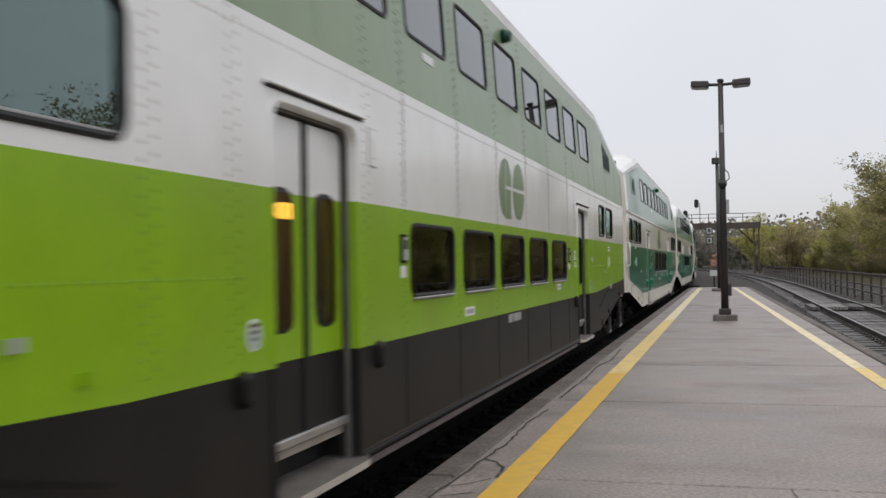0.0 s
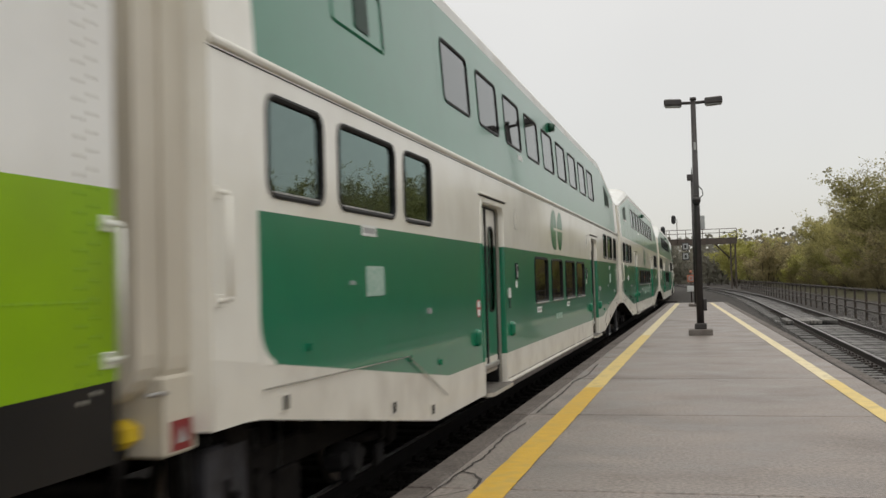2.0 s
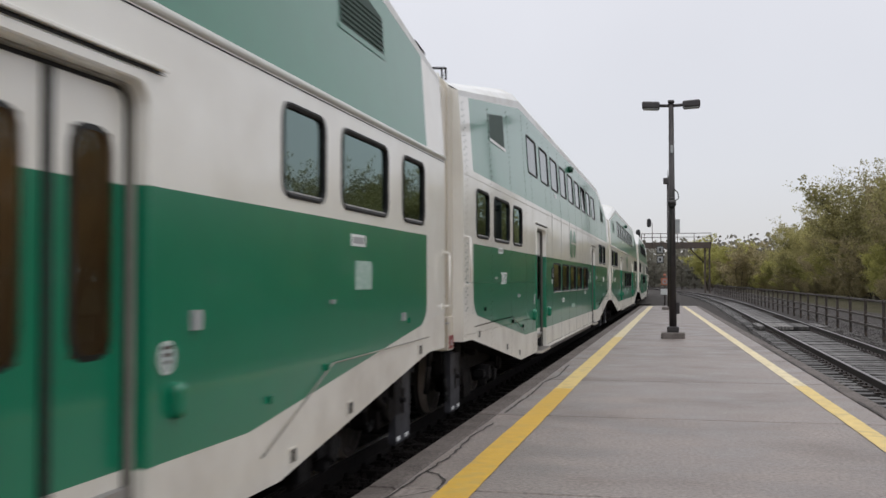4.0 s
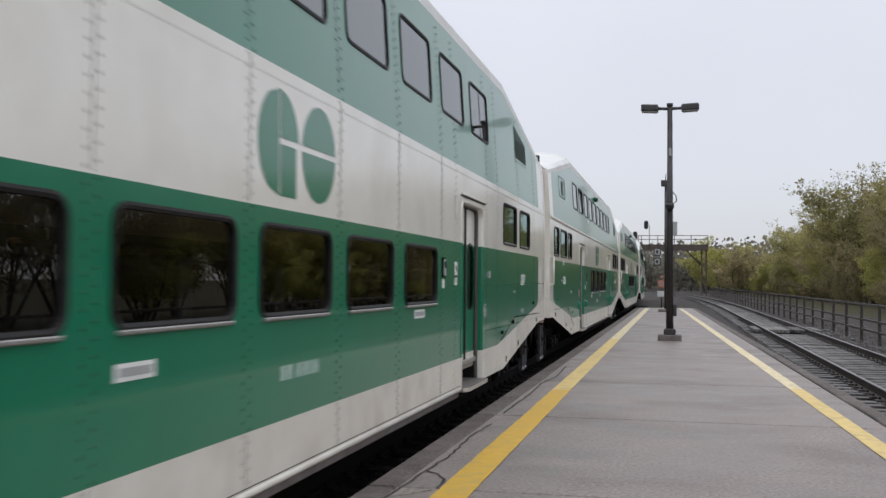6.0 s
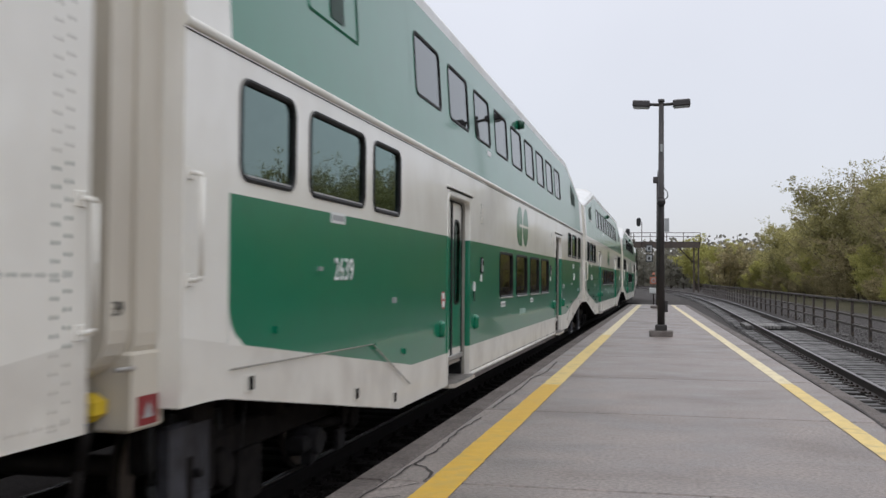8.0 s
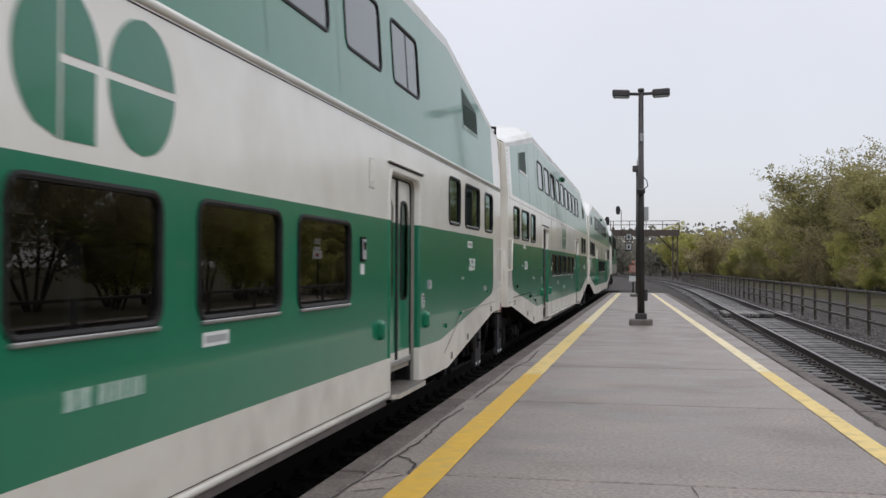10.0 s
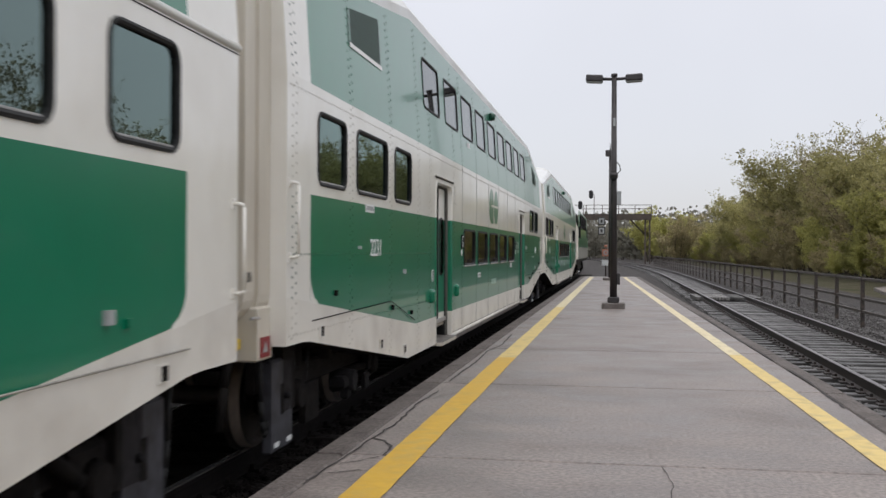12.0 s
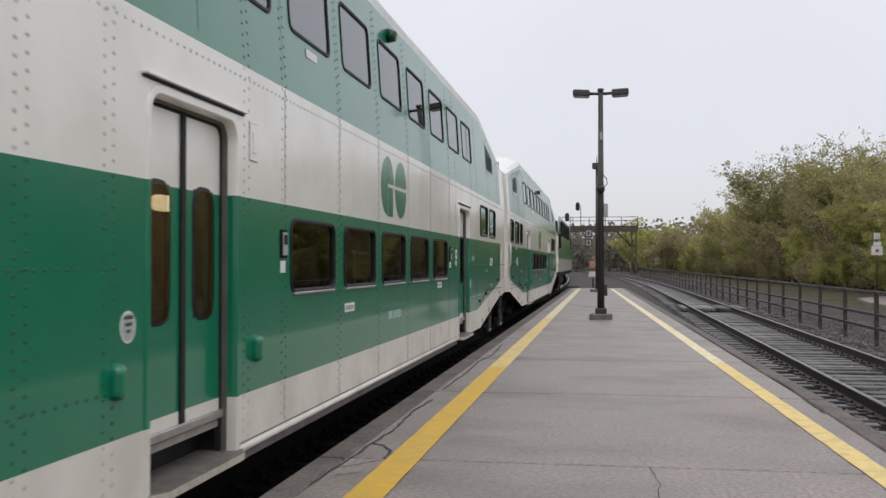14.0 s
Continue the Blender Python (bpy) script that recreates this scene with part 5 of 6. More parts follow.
def add_rivets(root, columns, liv, holes):
    for sgn in (1,):
        b = Build()
        k = b.mat(RIVET_CREAM)
        kg = b.mat(RIVET_GREEN if liv is OLD else RIVET_LIME)
        ku = b.mat(RIVET_GREEN if liv is OLD else RIVET_SAGE)

        def rivet(y, z):
            if any(h[0] - 0.03 < y < h[1] + 0.03 and h[2] - 0.03 < z < h[3] + 0.03 for h in holes):
                return
            x = side_x(z)
            r = 0.0145
            i = len(b.v)
            b.v += [(x, y - r, z), (x, y, z - r), (x, y + r, z), (x, y, z + r), (x + 0.006, y, z)]
            b.f += [(i, i + 1, i + 4), (i + 1, i + 2, i + 4), (i + 2, i + 3, i + 4), (i + 3, i, i + 4)]
            b.m += [k if z < green_z(y, liv.low_z) or BELT < z < UBELT else kg if z < BELT else ku] * 4
            b.smooth += [False] * 4
        for y in columns:
            z = skirt_z(y) + 0.05
            while z < min(4.3, UBELT + 1.40 * (roof_top(y) - UBELT) / 1.86 - 0.05):
                if not (liv is FRESH and z < 1.2):
                    rivet(y - 0.045, z)
                    rivet(y + 0.045, z + 0.03)
                z += 0.075
        for z in (1.02, 1.62, 2.88):
            y = -12.3
            while y < 12.6:
                if (abs(y) > 6.6 or z > 2.8) and z > skirt_z(y) + 0.05 and not (liv is FRESH and z < 1.2):
                    rivet(y, z)
                y += 0.09
        part("rivets", b, root)["kind"] = "stuff"


def add_end(root, s, liv, end, number):
    """The vestibule frame, grab rails, jumper cables, roof hooks and lower steps of one end."""
    b = Build()
    e = abs(end)
    shape = ((1.31, 1.10, 4.0, e, e + 0.24), (1.285, 1.12, 3.96, e + 0.24, e + 0.45)) if s < 0 else ((1.25, 1.15, 3.9, e, e + 0.06),)
    for w, zb, zt, ya, yb in shape:
        ya, yb = s * ya, s * yb
        ring = rounded(-w, w, zb, zt, 0.24, 6)
        for k in range(len(ring)):
            p, q = ring[k], ring[(k + 1) % len(ring)]
            f = [(p[0], ya, p[1]), (p[0], yb, p[1]), (q[0], yb, q[1]), (q[0], ya, q[1])]
            b.face(f if s > 0 else f[::-1], BEIGE, True)
        f = [(p[0], yb, p[1]) for p in ring]
        b.face(f if s < 0 else f[::-1], BEIGE)
    if s < 0:
        b.box(0.95, 1.312, end - 0.27, end + 0.04, 0.86, 1.25, BEIGE, 0.015)
    part("end_frame", b, root, "beige end vestibule frame")
    b = Build()
    x = 1.302
    if s < 0:
        x = 1.314
        b.box(x, x + 0.005, end - 0.21, end - 0.01, 0.885, 1.03, RED)
        b.face([(x + 0.007, end - 0.165, 0.92), (x + 0.007, end - 0.06, 0.92), (x + 0.007, end - 0.112, 1.005)], LABEL_GREY)
        part("warning_label", b, root, "red square warning label with a pale mark")
        if number:
            text_part(number[-2:], root, SIGNAL, 0.10, pose(1.289, end - 0.41, 1.43, 90, 0, 90))
    b = Build()
    yy = s * (e - 0.07)
    xs = SIDE
    lo, hi = (1.60, 2.15) if s < 0 else (1.38, 1.94)
    b.path([(xs, yy, hi), (xs + 0.055, yy, hi), (xs + 0.07, yy, hi - 0.02), (xs + 0.07, yy, lo + 0.02), (xs + 0.055, yy, lo), (xs, yy, lo)], 0.013, liv.end, 8)
    for z in (hi, lo):
        b.box(xs, xs + 0.012, yy - 0.03, yy + 0.03, z - 0.035, z + 0.035, liv.end, 0.004)
    part("grab_rail", b, root)
    b = Build()
    for k, x in enumerate((1.20, 0.92)):
        b = Build()
        y = s * (e + 0.05 - 0.42 * k)
        zt = roof_top(s * 12.0) - (0.02 if k else 0.06)
        b.path([(x, y, zt - 0.12), (x, y, zt + 0.08), (x - 0.02, y - s * 0.28, zt + 0.14), (x - 0.02, y - s * 0.28, zt + 0.0)], 0.013, GEAR, 6)
        b.path([(x, y, zt + 0.08), (x - 0.18, y, zt + 0.09), (x - 0.18, y - s * 0.28, zt + 0.15), (x - 0.02, y - s * 0.28, zt + 0.14)], 0.012, GEAR, 6)
        part("roof_step", b, root, "small steel roof hand-hold")
    b = Build()
    b.box(1.13, 1.20, min(s * 11.52, s * 12.02), max(s * 11.52, s * 12.02), 0.08, 0.80, PLATE, 0.02)
    b.box(1.06, 1.13, min(s * 11.45, s * 12.2), max(s * 11.45, s * 12.2), 0.56, 0.84, DARK, 0.02)
    b.box(1.20, 1.205, s * 11.77 - 0.035, s * 11.77 + 0.035, 0.36, 0.60, DARK)
    b.tube((1.20, s * 11.70, 0.50), (1.25, s * 11.70, 0.50), 0.03, 0.02, GEAR, 8)
    part("end_step", b, root, "grey steel step plate with a slot")
    for y in (11.60, 11.90):
        b = Build()
        b.box(1.195, 1.206, s * y - 0.055, s * y + 0.055, 0.12, 0.16, LABEL, 0.004)
        part("reflector", b, root, "small white reflector bar")
    b = Build()
    for x, y, dy, z, drop, r in ((1.16, 12.18, 0.03, 0.86, 0.62, 0.022), (1.10, 11.2, 0.05, 0.80, 0.50, 0.018)):
        b = Build()
        b.path([(x, s * (y - dy * k), z - drop * math.sin(k / 8 * math.pi) ** 0.6) for k in range(9)], r, RUBBER, 6)
        part("brake_hose", b, root, "black hanging rubber hose")
    b = Build()
    b.path([(0.35, s * 12.4, 1.0), (0.45, s * 12.8, 0.75), (0.45, s * 12.95, 0.68)], 0.04, YELLOW if s > 0 else RUBBER, 8)
    b.box(-0.2, 0.2, min(s * 12.3, s * 12.98), max(s * 12.3, s * 12.98), 0.78, 1.0, YELLOW if s > 0 else DARK, 0.05)
    part("coupler", b, root, "coupler with hose")
    if s < 0:
        b = Build()
        b.box(1.08, 1.20, end - 0.42, end - 0.29, 0.92, 1.06, YELLOW, 0.04)
        b.path([(1.14, end - 0.36, 0.92), (1.13, end - 0.42, 0.70), (1.10, end - 0.44, 0.40)], 0.03, DARK, 8)
        part("cable_head", b, root, "yellow jumper cable head")
        b = Build()
        b.path([(1.29, end - 0.26, 1.17), (1.33, end - 0.28, 1.175), (1.33, end - 0.44, 1.18)], 0.012, ALU, 6)
        part("grab_bar", b, root)


def bar(b, y0, y1, z0, z1, mat_, proud=0.004, sgn=1):
    b.box(min(sgn * SIDE, sgn * (SIDE + proud)), max(sgn * SIDE, sgn * (SIDE + proud)), y0, y1, z0, z1, mat_)


def build_car(kind, liv, number, at):
    """kind 'riveted': five low windows, 3 + 2 end windows; 'smooth': four low windows, 3 + 3."""
    smooth = kind == "smooth"
    label = ("cream and dark green double-deck coach" if liv is OLD else "white and lime green double-deck coach with graphite skirt") + (" with smooth sides" if smooth else " with riveted sides")
    root = thing("train_coach", label, "train coach", "coaches of the train", at)
    doors = (-5.35, 5.82) if smooth else (-5.62, 5.79)
    low = (-1.76, -0.08, 1.62, 3.23) if smooth else (-3.2, -1.6, 0.0, 1.62, 3.27)
    lw = 0.635 if smooth else 0.625
    lz = (1.36, 2.0) if smooth else (1.44, 1.98)
    ends = ([(-11.66, -10.80), (-10.50, -9.22), (-8.95, -8.10)] if smooth else [(-11.60, -10.76), (-10.38, -9.14), (-8.78, -7.92)]) + ([(8.10, 8.86), (9.24, 10.42), (10.92, 11.68)] if smooth else [(8.00, 9.22), (9.56, 10.66)])
    if liv is FRESH:
        ends[2:] = [(-8.66, -7.62), (8.04, 8.86), (9.16, 10.32)]
    first = -6.8 if smooth else -6.4
    up = [(first + 1.6 * k - 0.57, first + 1.6 * k + 0.57) for k in range(9)]
    holes = [(d - DOOR_HALF, d + DOOR_HALF, 0.0, DOOR_TOP) for d in doors]
    wins = [(c - lw, c + lw, *lz, PANE_DARK) for c in low] + [(a, c, 2.19, 2.76, PANE) for a, c in ends] + [(a, c, 3.46, 4.08, PANE_UP) for a, c in up]
    holes += [w[:4] for w in wins]
    near, far = (-12.36, 12.57) if smooth else (-12.38, 12.70)
    body = build_shell(liv, holes, root, near, far)
    for sgn in (1, -1):
        for k, w in enumerate(wins):
            add_window(root, w[0], w[1], w[2], w[3], sgn, w[4], liv.upper if w[2] > 3 else liv.belt if w[2] > BELT else liv.mid, bar=(w[2] > 3 and w[0] > 5))
        for d in doors:
            add_door(root, d, sgn, liv, None if d > 0 else AMBER if liv is FRESH else PALE_LAMP if number == "2231" else None, 1 if d > 0 else -2 if smooth else -1, 2.31 if smooth else 2.10)
    add_logo(root, 0.0, 1, SAGE if liv is FRESH else GREEN)
    # trim roll above the belt and the lower rub rail
    b = Build()
    if smooth:
        b.tube((SIDE - 0.005, near, UBELT - 0.03), (SIDE - 0.005, far, UBELT - 0.03), 0.03, 0.03, liv.belt, 8)
        b.box(SIDE, SIDE + 0.003, near, far, UBELT - 0.075, UBELT - 0.068, RUBBER)
        part("trim_roll", b, root)
    b = Build()
    ya, yb = doors[0] + DOOR_HALF + 0.06, doors[1] - DOOR_HALF - 0.06
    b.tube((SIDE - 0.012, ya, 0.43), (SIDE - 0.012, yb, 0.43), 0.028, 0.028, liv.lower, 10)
    part("rub_rail", b, root)
    b = Build()
    b.box(SIDE, SIDE + 0.003, ya, yb, 0.466, 0.472, GANTRY)
    b.box(SIDE - 0.10, SIDE - 0.018, ya, yb, 0.335, 0.42, SKIRT_SHADE, 0.012)
    part("skirt_lip", b, root, "brown lip under the skirt with shade in its colour")
    # panel seams
    b = Build()
    seams = [] if smooth else [-3.98, -2.4, -0.8, 0.81, 2.42, 4.1]
    for y in seams:
        bar(b, y - 0.004, y + 0.004, 0.48, liv.low_z - 0.01, LABEL_GREY if liv is OLD else DARK, 0.003)
        bar(b, y - 0.004, y + 0.004, BELT + 0.01, 2.95, LABEL_GREY, 0.003)
    for k in range(10):
        y = first - 0.8 + 1.6 * k
        b.face([(side_x(z) + 0.003, yy, z) for yy, z in ((y - 0.005, 3.03), (y + 0.005, 3.03), (y + 0.005, 4.3), (y - 0.005, 4.3))], liv.mid if liv is OLD else LABEL_GREY)
    part("panel_seams", b, root)["kind"] = "stuff"
    if not smooth:
        add_rivets(root, [-12.2, -10.57, -8.96, -7.45, -6.7, -4.80, -4.0, -2.4, -0.8, 0.81, 2.42, 4.1, 4.8, 6.7, 7.5, 9.39, 11.2, 12.5], liv, holes)
    # vents near the two ends of the upper deck
    b = Build()
    P = lambda y, z, n=0.004: (side_x(z) + n, y, z)
    if smooth:
        b.face([P(-9.99, 3.55, 0.007), P(-9.67, 3.55, 0.007), P(-9.67, 3.88, 0.007), P(-9.99, 3.84, 0.007)], GRILLE)
        o, i = rounded(-10.5, -9.28, 3.48, 3.94, 0.05), rounded(-10.47, -9.31, 3.50, 3.92, 0.04)
        for k in range(len(o)):
            q = (k + 1) % len(o)
            b.face([P(*o[k], 0.002), P(*o[q], 0.002), P(*i[q], 0.012), P(*i[k], 0.012)], liv.upper)
    else:
        b.face([P(-10.50, 3.54, 0.004), P(-9.32, 3.54, 0.004), P(-9.32, 4.02, 0.004), P(-10.50, 3.86, 0.004)], GRILLE)
        for y in (-10.54, -9.32):
            b.face([P(y, 3.50, 0.008), P(y + 0.04, 3.50, 0.008), P(y + 0.04, 3.87 + 0.13 * (y > -10), 0.008), P(y, 3.87 + 0.13 * (y > -10), 0.008)], liv.upper)
        b.face([P(-10.54, 3.50, 0.009), P(-9.28, 3.50, 0.009), P(-9.28, 3.54, 0.012), P(-10.54, 3.54, 0.012)], liv.belt)
    part("vent", b, root, "small louvred vent with dark slot")
    b = Build()
    b.face([P(9.3, 3.56, 0.004), P(10.45, 3.56, 0.004), P(10.45, 3.88, 0.004), P(9.3, 4.07, 0.004)], GRILLE)
    for k in range(7):
        z = 3.58 + k * 0.042
        b.face([P(9.33, z, 0.005), P(10.42, z, 0.005), P(10.42, z + 0.014, 0.012), P(9.33, z + 0.014, 0.012)], GRILLE)
    b.face([P(9.26, 3.52, 0.006), P(10.49, 3.52, 0.006), P(10.49, 3.56, 0.010), P(9.26, 3.56, 0.010)], liv.upper)
    part("intake_grille", b, root, "dark slatted intake panel")
    # air hump on the roof edge
    b = Build()
    b.tube((side_x(4.24), 0.0, 4.24), (side_x(4.24) + 0.10, 0.0, 4.23), 0.085, 0.06, RIVET_GREEN, 12)
    part("marker_lamp", b, root, "small round side marker")
    # small plates
    for y0, y1, z0, z1, m in ((-10.05, -9.72, 2.02, 2.10, LABEL), (-2.25 if smooth else -2.2, -1.85, 1.20, 1.28, LABEL), (1.05, 1.4, 1.20, 1.28, LABEL) if smooth else (3.0, 3.38, 1.30, 1.38, LABEL), (-3.37, -3.05, 3.32, 3.39, LABEL), (9.45, 9.8, 1.91, 2.0, LABEL)):
        if y0 > 9 and liv is OLD and not smooth:
            continue
        b = Build()
        if z0 > 3:
            b.face([P(y0, z0), P(y1, z0), P(y1, z1), P(y0, z1)], m)
        else:
            bar(b, y0, y1, z0, z1, m)
            bar(b, y0 + 0.03, y1 - 0.03, z0 + 0.02, z1 - 0.02, LABEL_GREY, 0.006)
        part("placard", b, root, "small white placard")
    # door controls beside the doors
    for yy in (doors[0] + (1.39 if smooth else 1.53), doors[1] - 1.66):
        b = Build()
        bar(b, yy, yy + 0.13, 1.69, 1.90, DARK, 0.014)
        bar(b, yy + 0.025, yy + 0.12, 1.71, 1.88, LABEL_GREY, 0.022)
        bar(b, yy + 0.04, yy + 0.10, 1.79, 1.86, DARK, 0.026)
        bar(b, yy + 0.01, yy + 0.12, 1.58, 1.67, LABEL, 0.004)
        part("control_panel", b, root, "small push-button panel")
    b = Build()
    if smooth:
        yy = doors[0] + 0.88
        bar(b, yy, yy + 0.12, 1.46, 1.58, LABEL, 0.012)
        bar(b, yy + 0.02, yy + 0.10, 1.33, 1.47, GRILLE, 0.010)
    else:
        yy = doors[1] - 1.03
        bar(b, yy, yy + 0.14, 1.61, 1.865, LABEL, 0.004)
        bar(b, yy + 0.05, yy + 0.10, 1.765, 1.825, SIGNAL, 0.006)
        bar(b, yy - 0.002, yy + 0.142, 1.692, 1.718, SIGNAL, 0.006)
        for z in (1.632, 1.65, 1.668):
            bar(b, yy + 0.015, yy + 0.125, z, z + 0.008, LABEL_GREY, 0.006)
    part("notice", b, root, "white door notice with dark marks")
    for yy in ((doors[0] + 1.5, doors[1] - 1.3) if smooth else (doors[0] + 0.95, doors[1] - 0.95)):
        b = Build()
        bar(b, yy - 0.085, yy + 0.085, 2.34, 2.60, LABEL_GREY, 0.003)
        bar(b, yy - 0.078, yy + 0.078, 2.347, 2.593, liv.belt, 0.008)
        bar(b, yy - 0.035, yy + 0.035, 2.40, 2.54, liv.belt, 0.016)
        part("speaker_plate", b, root)
    # lettering below the low windows, as plain bars
    b = Build()
    for w, y in ((0.09, -0.30), (0.10, -0.19), (0.07, -0.03), (0.05, 0.06), (0.06, 0.13), (0.05, 0.21), (0.06, 0.28), (0.03, 0.36)):
        bar(b, y, y + w, 1.03, 1.12, LABEL_GREY if liv is FRESH else PALE_GREEN, 0.003)
    part("line_of_lettering", b, root, "pale painted lettering bars")["kind"] = "stuff"
    for y in ((-9.97, 9.55) if smooth else (-9.86, 9.40) if liv is FRESH else (-9.86, 9.68)):
        if number:
            text_part(number, root, LABEL, 0.24, pose(SIDE + 0.004, y, 1.60, 90, 0, 90))
        else:
            b = Build()
            bar(b, y, y + 0.42, 1.58, 1.80, PALE_GREEN if liv is OLD else PALE_LIME, 0.003)
            part("number_panel", b, root, "pale blurred number panel")
    # hand lines along the skirt, jacking brackets and under-floor gear
    for s in (-1, 1):
        b = Build()
        b.path([(SIDE + 0.02, s * 11.8, 1.10), (SIDE + 0.02, s * 9.0, 1.07 if smooth else 1.12), (SIDE + 0.02, s * 7.75, 0.62 if smooth else 0.84)], 0.006 if smooth else 0.005, REVEAL if smooth else DARK, 5)
        part("brake_pipe", b, root, "thin pipe along the skirt")
        for y in (11.5, 9.4, 8.25):
            b = Build()
            z = skirt_z(y) + 0.10
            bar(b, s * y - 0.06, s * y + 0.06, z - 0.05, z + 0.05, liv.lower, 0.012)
            bar(b, s * y - 0.03, s * y + 0.04, z - 0.04, z + 0.04, DARK, 0.016)
            part("jacking_bracket", b, root)
        for y in (11.1, 8.9, 7.9):
            b = Build()
            z = green_z(y, liv.low_z) + 0.12
            bar(b, s * y - 0.024, s * y + 0.024, z - 0.024, z + 0.024, liv.mid if smooth or liv is FRESH else DARK, 0.025)
            part("pipe_clip", b, root)
        b = Build()
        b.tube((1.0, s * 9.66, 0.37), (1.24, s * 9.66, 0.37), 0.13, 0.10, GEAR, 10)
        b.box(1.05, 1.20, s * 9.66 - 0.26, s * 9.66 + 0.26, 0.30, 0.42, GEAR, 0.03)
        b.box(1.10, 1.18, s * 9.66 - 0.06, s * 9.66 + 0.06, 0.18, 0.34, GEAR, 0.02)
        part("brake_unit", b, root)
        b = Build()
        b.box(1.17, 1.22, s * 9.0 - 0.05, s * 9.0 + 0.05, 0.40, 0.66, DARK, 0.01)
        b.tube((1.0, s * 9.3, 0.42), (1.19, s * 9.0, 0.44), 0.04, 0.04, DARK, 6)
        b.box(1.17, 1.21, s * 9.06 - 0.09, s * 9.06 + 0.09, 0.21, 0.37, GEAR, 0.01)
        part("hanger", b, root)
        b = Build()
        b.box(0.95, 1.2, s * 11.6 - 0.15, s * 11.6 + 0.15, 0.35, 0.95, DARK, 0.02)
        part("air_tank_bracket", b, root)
    for y, z, w, h in ((-8.3, 1.42, 0.05, 0.05), (6.92, 1.45, 0.08, 0.10) if smooth else (6.83, 1.74, 0.07, 0.09), (10.9, 1.33, 0.07, 0.07) if smooth else (9.79, 1.19, 0.10, 0.07), (-10.3, 1.68, 0.03, 0.03), (9.0, 1.5, 0.03, 0.03)):
        b = Build()
        bar(b, y - w / 2, y + w / 2, z - h / 2, z + h / 2, LABEL_GREY, 0.03)
        part("valve_box", b, root, "small grey fitting")
    wheelsets = add_bogie(root, -10.0) + add_bogie(root, 10.0)
    add_end(root, -1, liv, near, number)
    add_end(root, 1, liv, far, number)
    return root, wheelsets


def build_locomotive(at):
    root = thing("locomotive", "green and cream diesel locomotive pushing the train", "locomotive", at=at)
    b = Build()
    secs = [(-10.2, 4.2), (-8.8, 4.6), (8.2, 4.6), (10.0, 3.6)]
    prof = lambda zt: [(1.5, 1.2, WHITE), (1.5, 1.9, GREEN), (1.5, 2.9, GREEN), (1.45, zt - 0.5, ROOF), (1.1, zt - 0.08, ROOF), (0, zt, ROOF)]
    for (y0, t0), (y1, t1) in zip(secs, secs[1:]):
        for sgn in (1, -1):
            for (xa, za, m), (xb, zb, _), (xc, zc, _), (xd, zd, _) in zip(prof(t0), prof(t0)[1:], prof(t1), prof(t1)[1:]):
                f = [(sgn * xa, y0, za), (sgn * xc, y1, zc), (sgn * xd, y1, zd), (sgn * xb, y0, zb)]
                b.face(f if sgn > 0 else f[::-1], m)
    for y, t in (secs[0], secs[-1]):
        pts = [(-1.5, y, 1.2), (1.5, y, 1.2), (1.5, y, 2.9), (1.1, y, t - 0.08), (-1.1, y, t - 0.08), (-1.5, y, 2.9)]
        b.face(pts, WHITE)
    b.box(-1.45, 1.45, -10.2, 10.0, 1.0, 1.2, GRAPHITE, 0.02)
    part("body", b, root)
    b = Build()
    for y in (-7, -4.6, -2.2, 0.2, 2.6):
        b.box(1.5, 1.53, y, y + 1.9, 3.1, 3.9, DARK, 0.01)
    part("side_grilles", b, root, "dark radiator grilles")
    for y in (6.6, 7.8):
        b = Build()
        b.box(1.5, 1.52, y, y + 0.9, 2.6, 3.3, RUBBER, 0.01)
        part("window", b, root)
    b = Build()
    b.box(1.5, 1.62, -10.0, -9.7, 2.4, 3.1, RUBBER, 0.02)
    part("mirror", b, root)
    b = Build()
    b.box(-1.2, 1.2, -3, 3, 0.45, 1.0, GRAPHITE, 0.05)
    part("fuel_tank", b, root)
    return root, add_bogie(root, -6.6) + add_bogie(root, 6.6)


# ---- build it all ----
build_ground()
build_platform()
build_lamp_post()
build_round_sign()
build_gantry()
build_fence()
build_path_and_sign()
build_crossing()
build_trees()
build_far_woods()

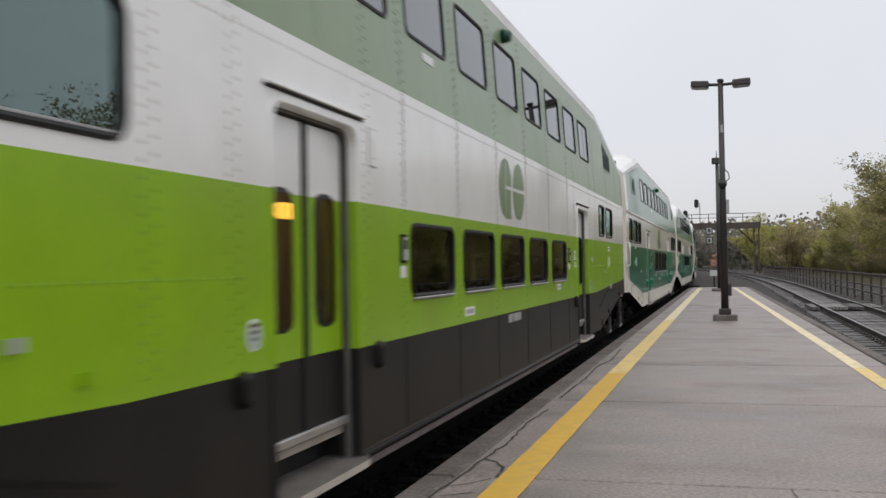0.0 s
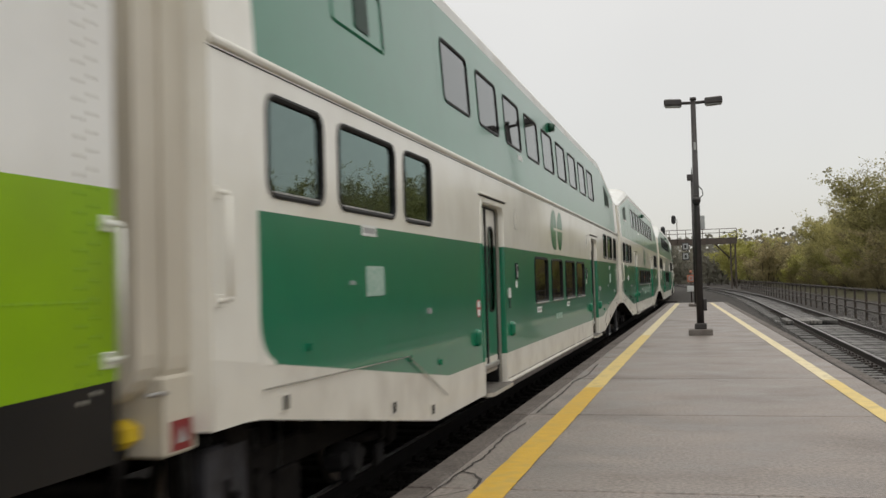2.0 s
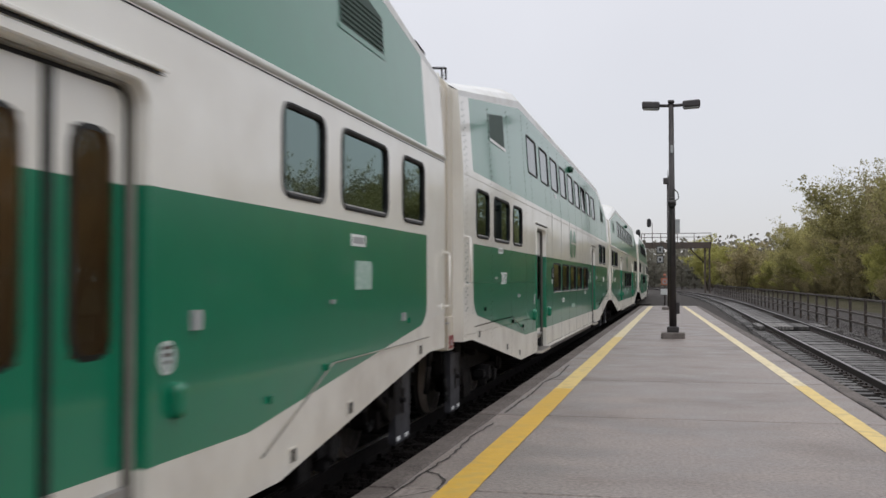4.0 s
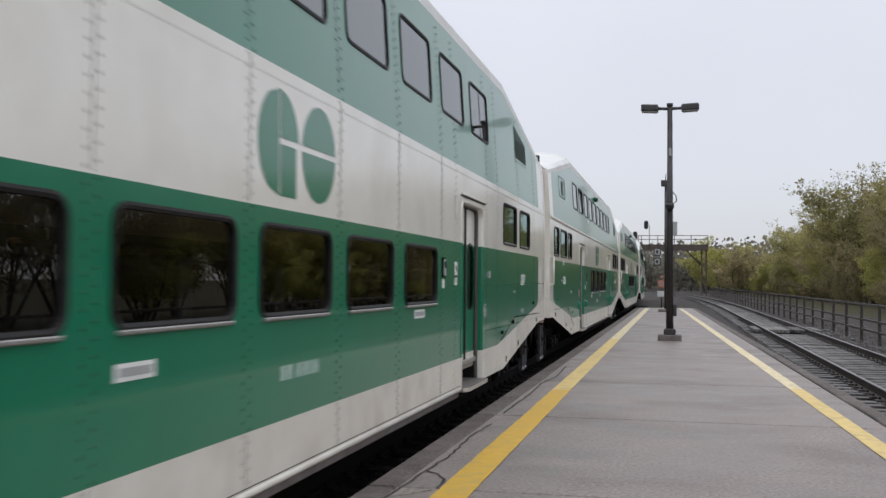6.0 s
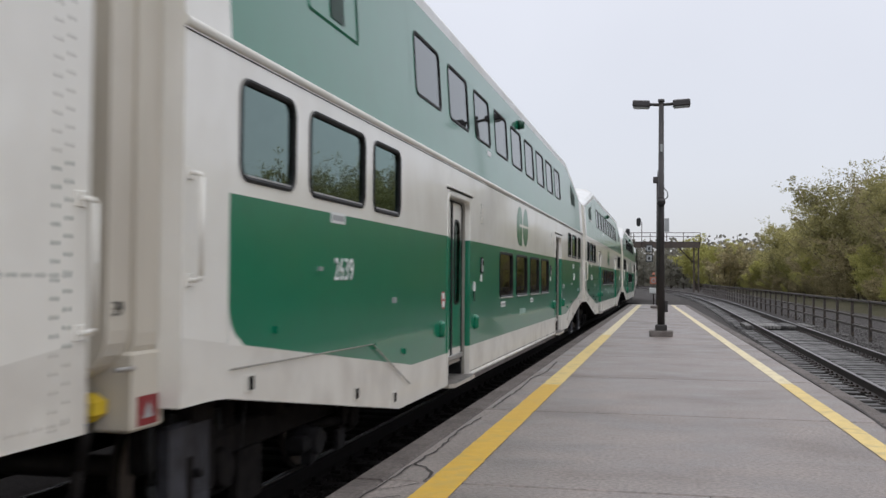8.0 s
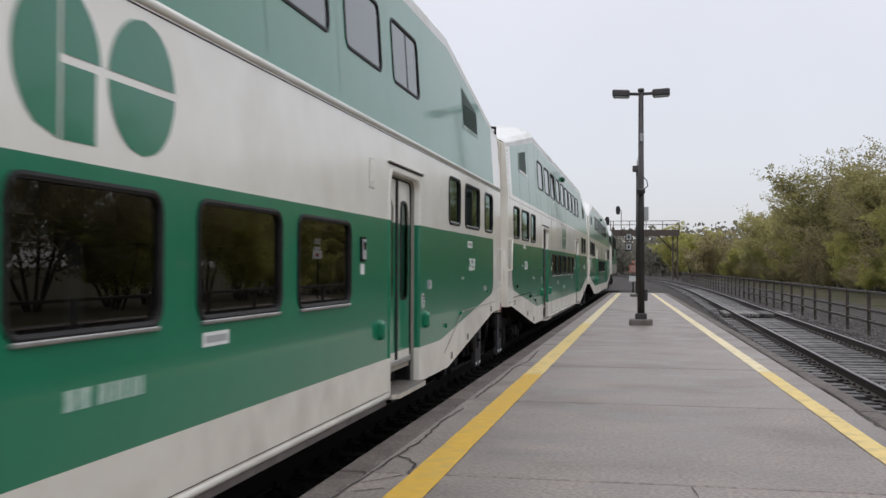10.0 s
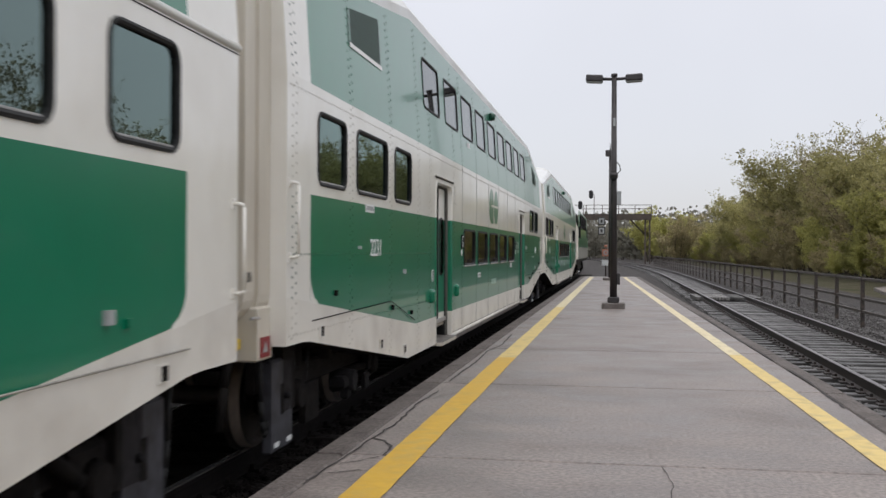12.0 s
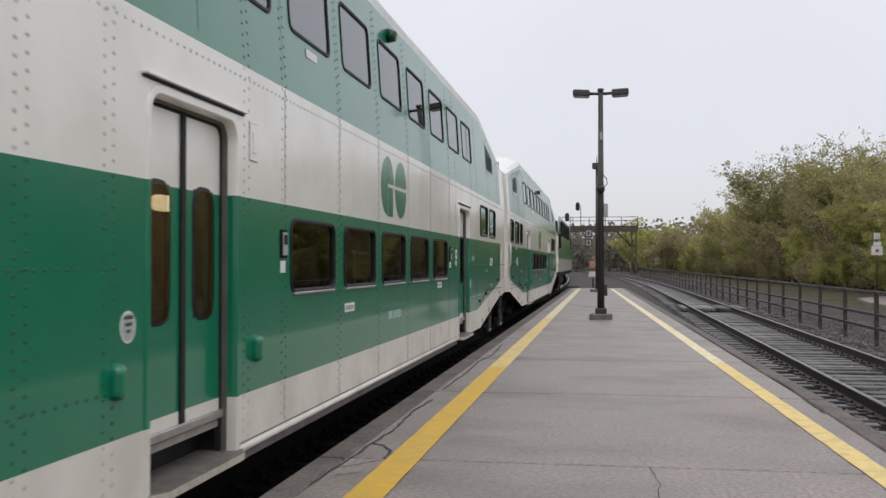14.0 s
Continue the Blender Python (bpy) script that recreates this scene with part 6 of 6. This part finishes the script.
# seconds and the place of the leading coach's middle along the track
RUN = [
    (0.0, 11.37),
    (0.5, 6.25),
    (1.0, 1.13),
    (1.5, -3.93),
    (2.0, -8.95),
    (2.5, -13.87),
    (3.0, -18.64),
    (3.5, -23.28),
    (4.0, -27.95),
    (4.5, -32.49),
    (5.0, -36.96),
    (5.5, -41.32),
    (6.0, -45.55),
    (6.5, -49.60),
    (7.0, -53.30),
    (7.5, -56.93),
    (8.0, -60.51),
    (8.5, -63.96),
    (9.0, -67.27),
    (9.5, -70.44),
    (10.0, -73.47),
    (10.5, -76.35),
    (11.0, -79.08),
    (11.5, -81.66),
    (12.0, -84.16),
    (12.5, -86.52),
    (13.0, -88.66),
    (13.5, -90.74),
    (14.0, -92.70),
]
PITCH = 25.91
train = []
for index, (kind, liv, number) in enumerate((("riveted", FRESH, ""), ("smooth", OLD, ""), ("riveted", OLD, "2007"), ("smooth", OLD, "2639"), ("riveted", OLD, "2231"), ("riveted", OLD, ""))):
    train.append((index * PITCH, *build_car(kind, liv, number, on_track(RUN[0][1] + index * PITCH))))
train.append((5 * PITCH + 23.6, *build_locomotive(on_track(RUN[0][1] + 5 * PITCH + 23.6))))

build_track("track_left", LEFT_X, "rails of the train's track on dark ties", (-2.0, 60.0, 120))
build_track("track_right", RIGHT_X, "empty rusty rails on weathered timber ties", (6.0, 90.0, 260))
build_stones()


def place_at(t):
    """The run between the rows, by a smooth curve through them."""
    for (t0, s0), (t1, s1) in zip(RUN, RUN[1:]):
        if t <= t1:
            break
    k = RUN.index((t0, s0))
    sl = lambda i: (RUN[min(i + 1, len(RUN) - 1)][1] - RUN[max(i - 1, 0)][1]) / (RUN[min(i + 1, len(RUN) - 1)][0] - RUN[max(i - 1, 0)][0])
    h = t1 - t0
    u = (t - t0) / h
    return (2 * u ** 3 - 3 * u ** 2 + 1) * s0 + (u ** 3 - 2 * u ** 2 + u) * h * sl(k) + (-2 * u ** 3 + 3 * u ** 2) * s1 + (u ** 3 - u ** 2) * h * sl(k + 1)


def motions():
    times = [i * 0.25 for i in range(57)]
    spin_times = [i / FPS for i in range(0, 421)]
    spin_times = [t for i, t in enumerate(spin_times) if t < 7 or i % 2 == 0]
    for off, root, wheelsets in train:
        walk(root, [(t, on_track(place_at(t) + off)) for t in times])
        for w in wheelsets:
            x, y, z = w.matrix_basis.translation
            walk(w, [(t, pose(x, y, z, math.degrees((place_at(t) - RUN[0][1]) / -0.42), 0, 0)) for t in spin_times])


motions()
